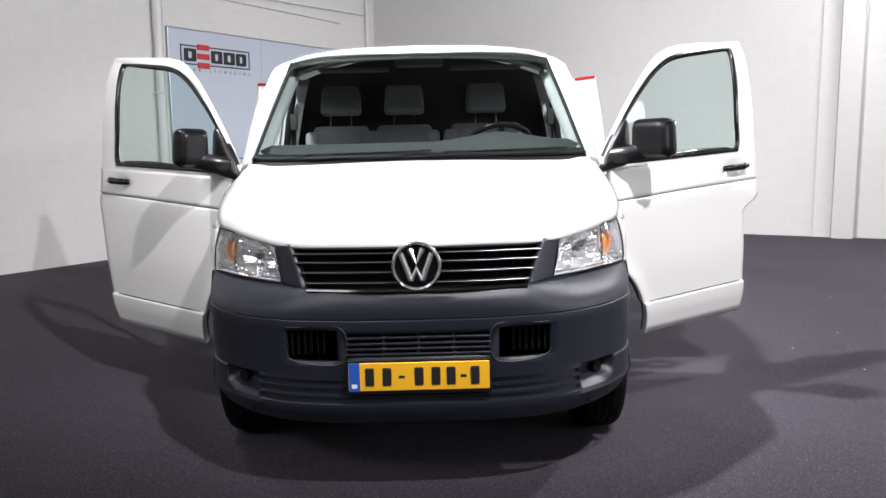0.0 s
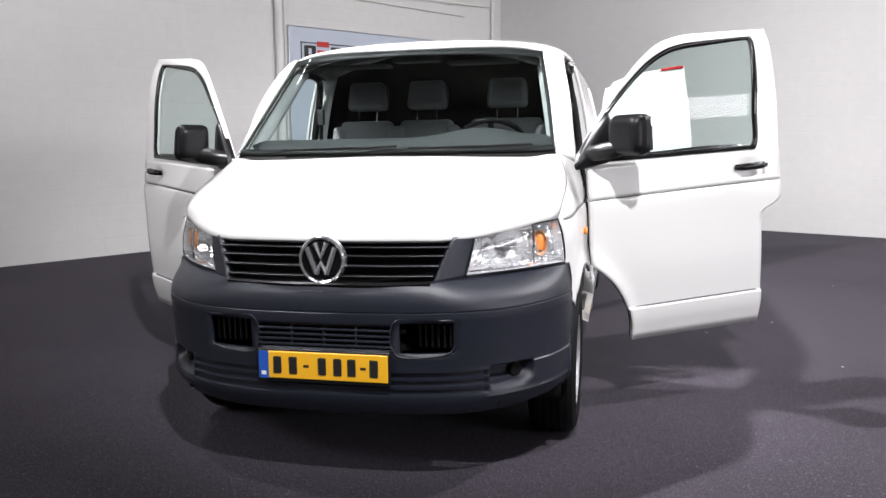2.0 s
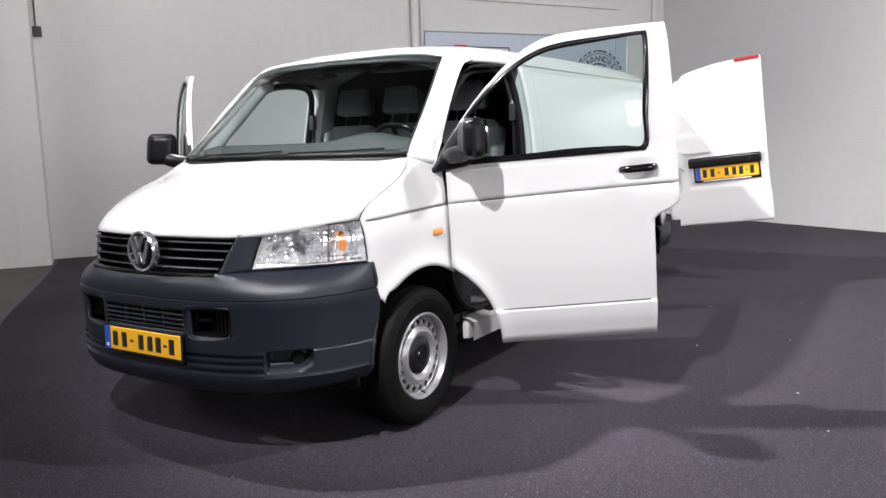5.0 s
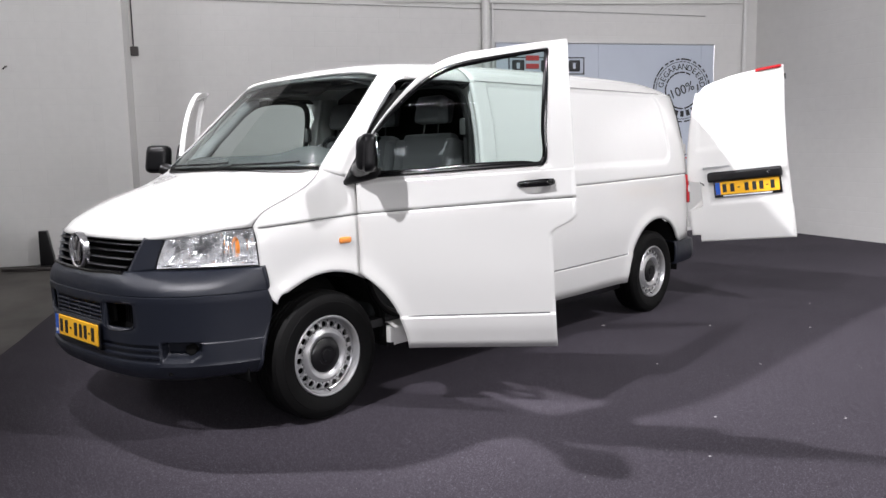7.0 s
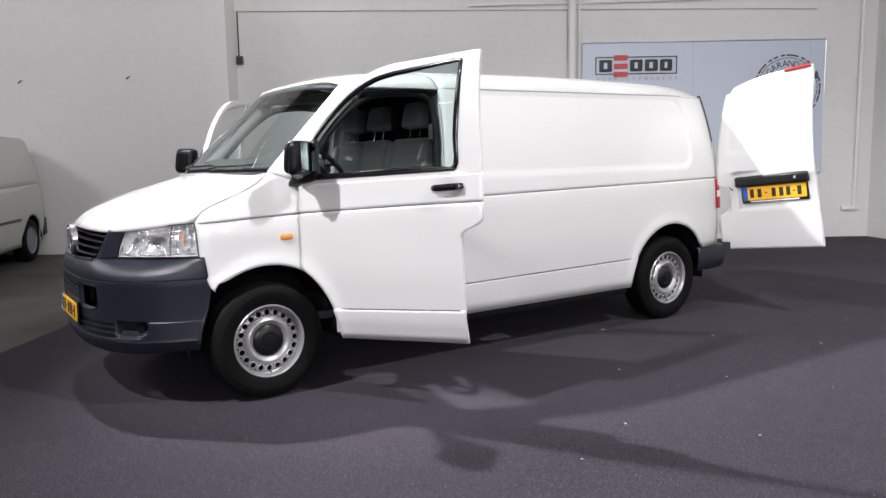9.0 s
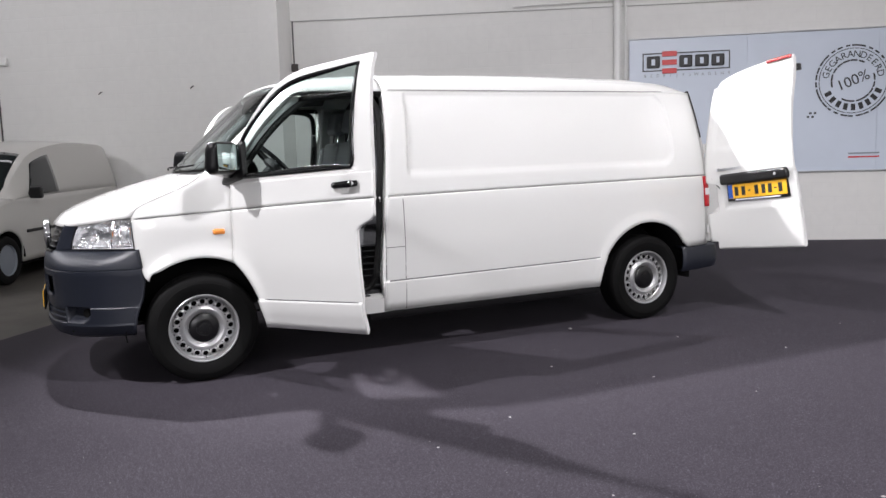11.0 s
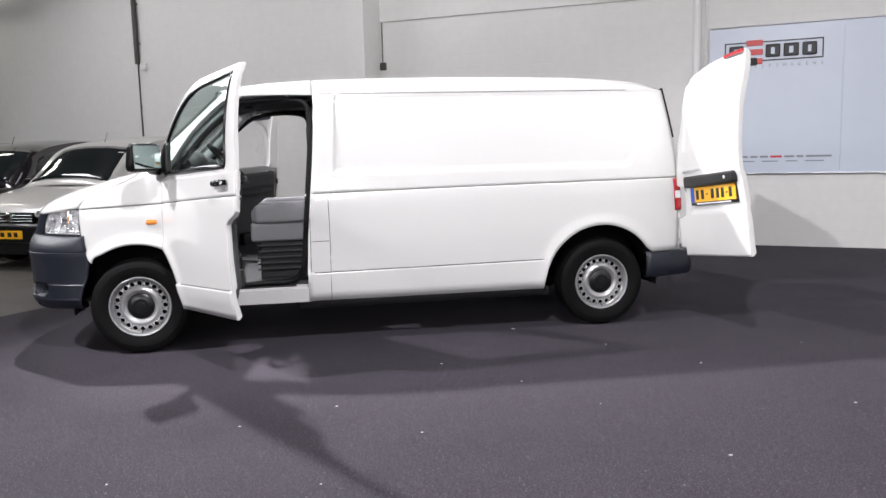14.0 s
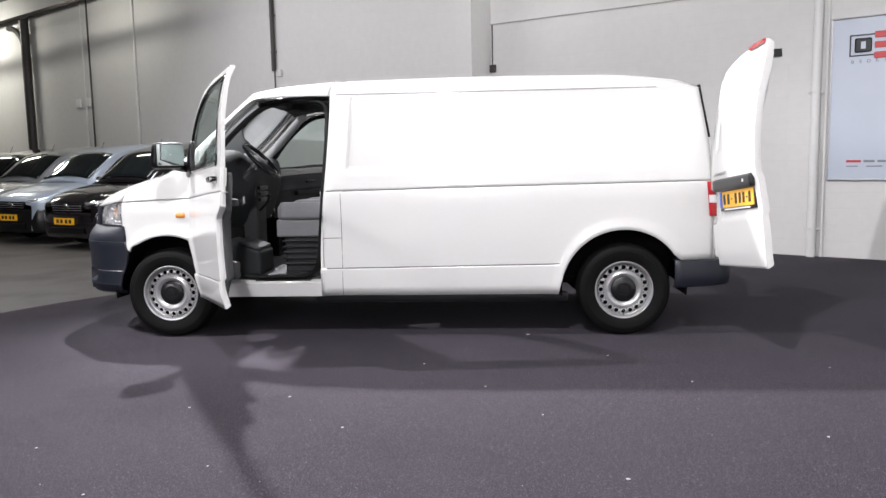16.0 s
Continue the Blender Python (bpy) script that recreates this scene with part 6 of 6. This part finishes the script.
# pipes and cables on the walls
def wall_pipe(name, s, out, r, z0, z1, material, label, category="pipe"):
    p = on_a(s, 0, out + r)
    bm = new_tube([(p.x, p.y, z0), (p.x, p.y, z1)], r, 4, 12, raw=True)
    for z in lin(z0 + 0.35, z1 - 0.4, 4):
        q = on_a(s, z, out + r * 0.5)
        box(bm, q.x - r * 1.25, q.x + r * 1.25, q.y - r * 1.25, q.y + r * 1.25, z - 0.012, z + 0.012)
    return single(name, bm, material, label, category)


wall_pipe("wall_pipe", 4.53, 0.0, 0.055, 0.0, CEIL, M["pipe"], "white painted pipe running up the wall")
wall_pipe("wall_conduit", 4.42, 0.0, 0.018, 0.0, CEIL, M["pipe"], "thin white conduit beside the pipe", "conduit")
wall_pipe("wall_pipe", 0.33, 0.0, 0.030, 0.42, CEIL, M["pipe"], "white painted pipe in the wall corner")
bm = new_box(-0.10, 0.16, -0.05, 0.0, 0.40, 0.46, bevel=0.008)
single("pipe_outlet", bm, M["pipe"], "small white outlet box at the foot of the pipe", "outlet box", m=Matrix.Translation(on_a(0.42)) @ WALL_A)
wall_pipe("downpipe", 13.98, FORWARD, 0.045, 3.02, CEIL, M["dark_pipe"], "dark brown pipe on the wall")
wall_pipe("conduit", 14.0, FORWARD, 0.012, 1.2, 3.02, M["dark_pipe"], "thin dark cable below the pipe", "conduit")
single("junction_box", new_box(0.05, 0.17, -0.06, 0.0, 2.91, 3.03, bevel=0.006), M["pipe"], "grey junction box beside the pipe", "box", m=Matrix.Translation(on_a(13.96, 0, FORWARD)) @ WALL_A)
wall_pipe("conduit", 18.75, FORWARD, 0.03, 1.0, CEIL, M["pipe"], "grey conduit on the far wall", "conduit")
wall_pipe("conduit", 20.75, FORWARD, 0.02, 1.0, CEIL, M["dark_pipe"], "thin brown conduit on the far wall", "conduit")
wall_pipe("conduit", 21.05, FORWARD, 0.02, 1.0, CEIL, M["pipe"], "thin white conduit on the far wall", "conduit")
for s in (21.40, 20.95):
    single("light_switch", new_box(-0.09, 0.09, -0.05, 0.0, 2.74, 2.94, bevel=0.006), M["white_text"], "white switch box on the far wall", "switch box", group="switch boxes", m=Matrix.Translation(on_a(s, 0, FORWARD)) @ WALL_A)
# dark steel post with a bracket carrying a rail
q = on_a(23.7, 0, FORWARD + 0.15)
post = thing("steel_post", "dark steel post with a curved bracket under the roof", "post")
part("upright", new_tube([(q.x, q.y, 0), (q.x, q.y, 5.2)], 0.11, 4, 10, raw=True), M["dark_pipe"], post)
part("bracket", new_tube([q + Vector((0, 0, 4.1)), q + Vector((0, 0, 4.6)) - WA * 0.15, q + Vector((0, 0, 4.9)) - WA * 0.5, q + Vector((0, 0, 5.0)) - WA * 0.9], 0.07, 12, 8), M["dark_pipe"], post)
for z, off in ((5.12, 0.7), (4.75, 1.6)):
    a, b = on_a(30, z, off), on_a(16.5, z + 0.15, off)
    single("roof_rail", new_tube([a, b], 0.05, 4, 8, raw=True), M["dark_pipe"], "dark steel rail under the roof", "rail")
# cables strung along the rear wall
single("wall_cable", new_tube([on_a(9.37, 3.41, 0.015), on_a(7.5, 3.39, 0.012), on_a(5.0, 3.36, 0.012), on_a(2.2, 3.33, 0.012), on_a(1.0, 3.31, 0.012)], 0.007, 40, 6), M["cable"], "thin grey cable along the wall", "cable")
single("wall_cable", new_tube([on_a(9.34, 3.40, 0.02), on_a(9.34, 3.0, 0.02), on_a(9.34, 2.78, 0.02)], 0.010, 14, 6), M["dark_pipe"], "short dark cable hanging to a hook", "cable")
single("wall_hook", new_box(-0.05, 0.05, -0.05, 0.0, 2.66, 2.78, bevel=0.01), M["dark_pipe"], "small dark hook at the wall step", "hook", m=Matrix.Translation(on_a(9.33)) @ WALL_A)
for s, z in ((10.75, 2.47), (12.25, 2.44)):
    single("wall_hook", new_tube([on_a(s, z, FORWARD), on_a(s, z - 0.01, FORWARD + 0.04), on_a(s + 0.03, z - 0.04, FORWARD + 0.05)], 0.010, 8, 6), M["dark_pipe"], "small dark hook in the wall", "hook", group="wall hooks")
single("ceiling_cable", new_tube([on_a(6.0, 3.43, 0.03), on_a(3.0, 3.46, 0.03), on_a(0.4, 3.52, 0.03)], 0.014, 20, 6), M["pipe"], "white cable along the wall", "cable")

# white column on the side wall
cs = 7.345
p = CORNER + WB * cs
bm = bmesh.new()
box(bm, -0.135, 0.135, -0.16, 0.0, 0, CEIL, bevel=0.006)
SIDE_M = Matrix(((WB.x, -BN.x, 0, p.x), (WB.y, -BN.y, 0, p.y), (0, 0, 1, 0), (0, 0, 0, 1)))
single("column", bm, M["wall_plain"], "white painted square column against the wall", "column", m=SIDE_M)
single("pilaster", new_box(-0.365, -0.14, -0.03, 0.0, 0, CEIL), M["wall_plain"], "shallow grey-white strip beside the column", "pilaster", m=SIDE_M, smooth=False)

# black stand and a plank by the wall
q = on_a(10.40, 0, FORWARD + 0.22)
st = thing("black_stand", "black tapered stand leaning by the wall", "stand", m=Matrix.Translation(q) @ WALL_A)
bm = new_box(-0.09, 0.09, -0.05, 0.05, 0.0, 0.46, bevel=0.02, seg=3)
for v in bm.verts:
    if v.co.z > 0.30:
        v.co.x = v.co.x * 0.55 - 0.035
part("stand_blade", bm, M["black"], st)
part("stand_foot", new_box(-0.14, 0.14, -0.10, 0.10, 0.0, 0.03, bevel=0.008), M["black"], st)
single("plank", new_box(-0.45, 0.35, -0.28, -0.22, 0.0, 0.035, bevel=0.006), M["dark_pipe"], "dark wooden plank lying on the floor", "plank", m=Matrix.Translation(q) @ WALL_A @ pose(0, 0, 0, 0, 0, -8))

# small specks lying on the carpet
spk = random.Random(11)
for i, (x, y) in enumerate(((0.87, 3.60), (1.35, 3.15), (2.2, 3.3), (3.4, 2.1), (2.1, 4.5), (1.7, 2.9), (4.2, 2.5), (3.5, 3.9), (2.6, 1.7), (1.8, 5.4), (4.6, 1.2), (3.0, 4.9), (2.9, 2.6), (3.9, 3.0), (3.2, 1.2), (2.4, 2.2), (4.4, 3.4), (1.5, 4.1), (3.7, 1.7), (2.7, 3.6))):
    r = 0.014 if i == 0 else 0.004 + 0.004 * spk.random()
    bm = bmesh.new()
    bmesh.ops.create_icosphere(bm, subdivisions=2, radius=r)
    for v in bm.verts:
        v.co.z = max(v.co.z * 0.35, 0) + 0.0005
        v.co.x *= 1 + 0.5 * spk.random()
    single("carpet_speck", bm, M["crumb"], "small pale crumb lying on the carpet", "crumb", group="crumbs on the carpet", m=pose(x, y, 0, 0, 0, spk.random() * 180))

# fine lint and grit on the carpet
bm = bmesh.new()
for _ in range(900):
    x, y = spk.uniform(-3.0, 6.2), spk.uniform(-0.6, 6.5)
    r, a = 0.0012 + 0.0022 * spk.random() ** 2, spk.random() * 6.28
    ring = [bm.verts.new((x + r * k * math.cos(a + b), y + r * k * math.sin(a + b), 0.001)) for b, k in ((0, 1.6), (2.1, 0.8), (4.2, 1.0))]
    tip = bm.verts.new((x, y, 0.001 + r * 0.6))
    for p, q in zip(ring, ring[1:] + ring[:1]):
        bm.faces.new((p, q, tip))
single("carpet_lint", bm, M["crumb"], "fine pale lint scattered over the dark carpet", "lint", kind="stuff", smooth=False)


# ---- parked cars ----
def parked_car(name, label, paint, bumper_mat, m, kind, badge=True):
    """A small van or people carrier. Local frame: nose at y = 0, facing -y."""
    car = thing(name, label, "car", group="parked cars", m=m)
    van_like = kind == "van"
    L = 4.20
    hood = spline([0.0, 0.10, 0.35, 0.75, 1.05], [0.72, 0.80, 0.92, 1.02, 1.07])
    roof = spline([1.0, 1.35, 1.75, 2.1, 2.8, 3.7, 4.05, 4.20], [1.07, 1.34, 1.62, 1.72, 1.79, 1.78, 1.70, 1.55])
    halfw = spline([0.0, 0.12, 0.35, 0.8, 2.5, 3.9, 4.10, 4.20], [0.60, 0.74, 0.83, 0.88, 0.90, 0.89, 0.84, 0.78])
    FWY, RWY, R = 0.85, 3.50, 0.355
    belt_h = spline([0.0, 0.4, 1.05, 2.5, 4.20], [0.72, 0.86, 1.02, 1.06, 1.08])

    def low_z(y):
        z = 0.24
        for cy in (FWY, RWY):
            if abs(y - cy) < R:
                z = max(z, 0.30 + math.sqrt(R * R - (y - cy) ** 2))
        return z

    def flank(u, v):
        y = u * L
        a, b = low_z(y), belt_h(y)
        z = a + (b - a) * v
        x = halfw(y) - 0.05 * (1 - smoothstep(0.24, 0.6, z)) - 0.03 * smoothstep(0.75, 1.1, z)
        return (x, y, z)
    us = sorted(set(lin(0, 1, 40) + [(FWY + R * math.cos(math.pi * i / 18)) / L for i in range(19)] + [(RWY + R * math.cos(math.pi * i / 18)) / L for i in range(19)]))
    for s in (1, -1):
        bm = grid(flank, us, lin(0, 1, 12))
        part("flank", bm if s > 0 else mirrored(bm), paint, car, thick=0.02)
    part("bonnet", grid(lambda u, v: (v * (halfw(0.05 + u * 1.0) - 0.03), 0.02 + u * 1.03, hood(0.02 + u * 1.03) - 0.06 * abs(v) ** 3 * (1 - 0.4 * u)), lin(0, 1, 16), lin(-1, 1, 17), flip=True), paint, car, thick=0.02)
    # cabin
    def cabin_x(y, t):
        return halfw(y) - 0.03 - 0.16 * t ** 1.4

    def cabin(u, v):
        y = 1.02 + u * (L - 1.04)
        b, top = belt_h(y), roof(y)
        w = abs(v)
        if w < 0.55:
            x = v / 0.55 * (cabin_x(y, 1.0) - 0.04)
            z = top - 0.05 * (w / 0.55) ** 2.5
        else:
            t = 1 - (w - 0.55) / 0.45
            x = math.copysign(cabin_x(y, t), v)
            z = b + (top - 0.05 - b) * t
        return (x, y, z)
    part("cabin", grid(cabin, lin(0, 1, 44), lin(-1, 1, 41), flip=True), paint, car, thick=0.01)
    # windscreen and side glass lie a little proud
    part("windscreen", grid(lambda u, v: (lambda p: (p[0] * 0.93, p[1] - 0.012, p[2] + 0.012))(cabin(0.035 + 0.20 * u, v * 0.60)), lin(0, 1, 10), lin(-1, 1, 15), flip=True), M["dark_glass"], car, thick=0.004)
    ends = ((0.13, 0.36),) if van_like else ((0.13, 0.36), (0.39, 0.62), (0.65, 0.86))
    for s in (1, -1):
        for a, b in ends:
            def pane(u, v):
                uu = a + (b - a) * u
                y = 1.02 + uu * (L - 1.04)
                t = 0.04 + 0.80 * v
                if a < 0.2:
                    t = min(t, 0.04 + max(0.0, (uu - 0.115) / 0.10) * 0.80)
                zz = belt_h(y) + (roof(y) - 0.05 - belt_h(y)) * t
                return (s * (cabin_x(y, t) + 0.006), y, zz)
            part("side_window", grid(pane, lin(0, 1, 12), lin(0, 1, 8), flip=s < 0), M["dark_glass"], car, thick=0.004)
        bm = new_box(0.0, 0.16, 0.0, 0.08, 0.0, 0.15, bevel=0.03, seg=3)
        part("door_mirror", bm, M["black"], car, m=pose(0.90 if s > 0 else -1.06, 1.35, 1.02))
        part("rub_strip", new_box(s * 0.90 - 0.012, s * 0.90 + 0.012, 1.25, 3.05, 0.60, 0.64, bevel=0.006), M["black"], car)
        # head lamp
        part("headlight", grid(lambda u, v: (s * (0.42 + 0.40 * u), 0.035 + 0.30 * u ** 1.7, 0.68 + 0.03 * u + 0.13 * v * (0.75 + 0.25 * u)), lin(0, 1, 10), lin(0, 1, 5), flip=s < 0), M["reflector"], car, thick=0.01)
        for cy in (FWY, RWY):
            w = lathe([(0.19, -0.09), (0.25, -0.10), (0.285, -0.085), (0.30, -0.05), (0.30, 0.05), (0.285, 0.085), (0.25, 0.10), (0.19, 0.09)], 36)
            wo = part("wheel", w, M["rubber"], car, m=pose(s * 0.77, cy, 0.30, 0, 0, 0 if s > 0 else 180))
            part("rim", lathe([(0.195, 0.088), (0.185, 0.06), (0.10, 0.075), (0.05, 0.07), (0.0, 0.075)], 36), M["sign_grey"], wo)
            bm = grid(lambda u, v: (s * (0.5 + 0.37 * v), cy + (R + 0.01) * math.cos(u), 0.30 + (R + 0.01) * math.sin(u)), lin(0, math.pi, 14), [0, 1])
            part("wheel_housing", bm, M["dark"], car, thick=0.005)
    # front: bumper, grille, plate
    def wrap(u, v):
        a = abs(u)
        z = 0.20 + 0.42 * v
        round_off = 0.03 * (1 - math.sin(math.pi * v))
        if a < 0.6:
            x, y = a / 0.6 * 0.70, -0.05 + 0.09 * (a / 0.6) ** 3
        else:
            t = (a - 0.6) / 0.4
            y = 0.04 + 0.46 * t
            x = 0.70 + (halfw(0.5) + 0.012 - 0.70) * math.sin(min(t * 1.5, 1.0) * math.pi / 2)
            if y > 0.15:
                x = max(x, halfw(y) + 0.012)
        return (math.copysign(x - round_off * smoothstep(0.6, 0.8, a), u), y + round_off * (1 - smoothstep(0.6, 0.8, a)), z)
    part("front_bumper", grid(wrap, lin(-1, 1, 41), lin(0, 1, 8)), bumper_mat, car, thick=0.012)
    part("grille", new_box(-0.40, 0.40, -0.005, 0.03, 0.62, 0.76, bevel=0.01), M["gloss_black"], car)
    for k in range(3):
        part("grille_slat", new_box(-0.38, 0.38, -0.016, 0.0, 0.645 + 0.038 * k, 0.655 + 0.038 * k, bevel=0.003, seg=1), M["alu"], car)
    if badge:
        bm = lathe([(0.0, -0.012), (0.05, -0.010), (0.06, 0.0), (0.06, 0.01)], 28, "Y")
        bmesh.ops.translate(bm, vec=(0, -0.02, 0.70), verts=bm.verts)
        part("emblem", bm, M["chrome"], car)
    part("number_plate", new_box(-0.26, 0.26, -0.075, -0.065, 0.42, 0.53), M["yellow"], car, smooth=False)
    for x in (-0.16, -0.06, 0.06, 0.16):
        part("plate_bar", new_box(x - 0.03, x + 0.03, -0.079, -0.073, 0.445, 0.505), M["ink"], car, smooth=False)
    part("lower_intake", new_box(-0.45, 0.45, -0.058, -0.03, 0.27, 0.37, bevel=0.01), M["black"], car)
    part("underbody", new_box(-0.7, 0.7, 0.2, 4.1, 0.18, 0.30), M["dark"], car)
    part("rear_bumper", new_box(-0.84, 0.84, 4.05, 4.27, 0.30, 0.58, bevel=0.05, seg=3), bumper_mat, car)
    part("price_card", new_box(-0.2, 0.2, 0, 0.004, 0, 0.22), M["paper"], car, m=pose(-0.30, 1.13, 1.16, -52, 0, 0), smooth=False)
    part("aerial", new_tube([(0, 1.95, 1.70), (0.0, 2.02, 1.84)], 0.005, 4, 6, raw=True), M["black"], car)
    return car


def bay(s, c, turn=64.0):
    p = WN * c + WA * s
    return pose(p.x, p.y, 0, 0, 0, turn) @ Matrix.Scale(0.95, 4)


parked_car("parked_van", "pale silver compact delivery van with black bumpers", M["pale_paint"], M["black"], bay(-3.62, -2.42), "van")
parked_car("parked_car", "glossy black people carrier beside the silver van", M["black_paint"], M["black_paint"], bay(-5.62, -2.42), "car")
parked_car("parked_car", "light blue-silver people carrier with dark bumper", M["blue_paint"], M["black"], bay(-7.55, -2.42), "car")
parked_car("parked_car", "grey-silver people carrier further down the row", M["silver_paint"], M["black"], bay(-9.5, -2.42), "car")
parked_car("parked_car", "dark people carrier at the end of the row", M["black_paint"], M["black_paint"], bay(-11.4, -2.42), "car")
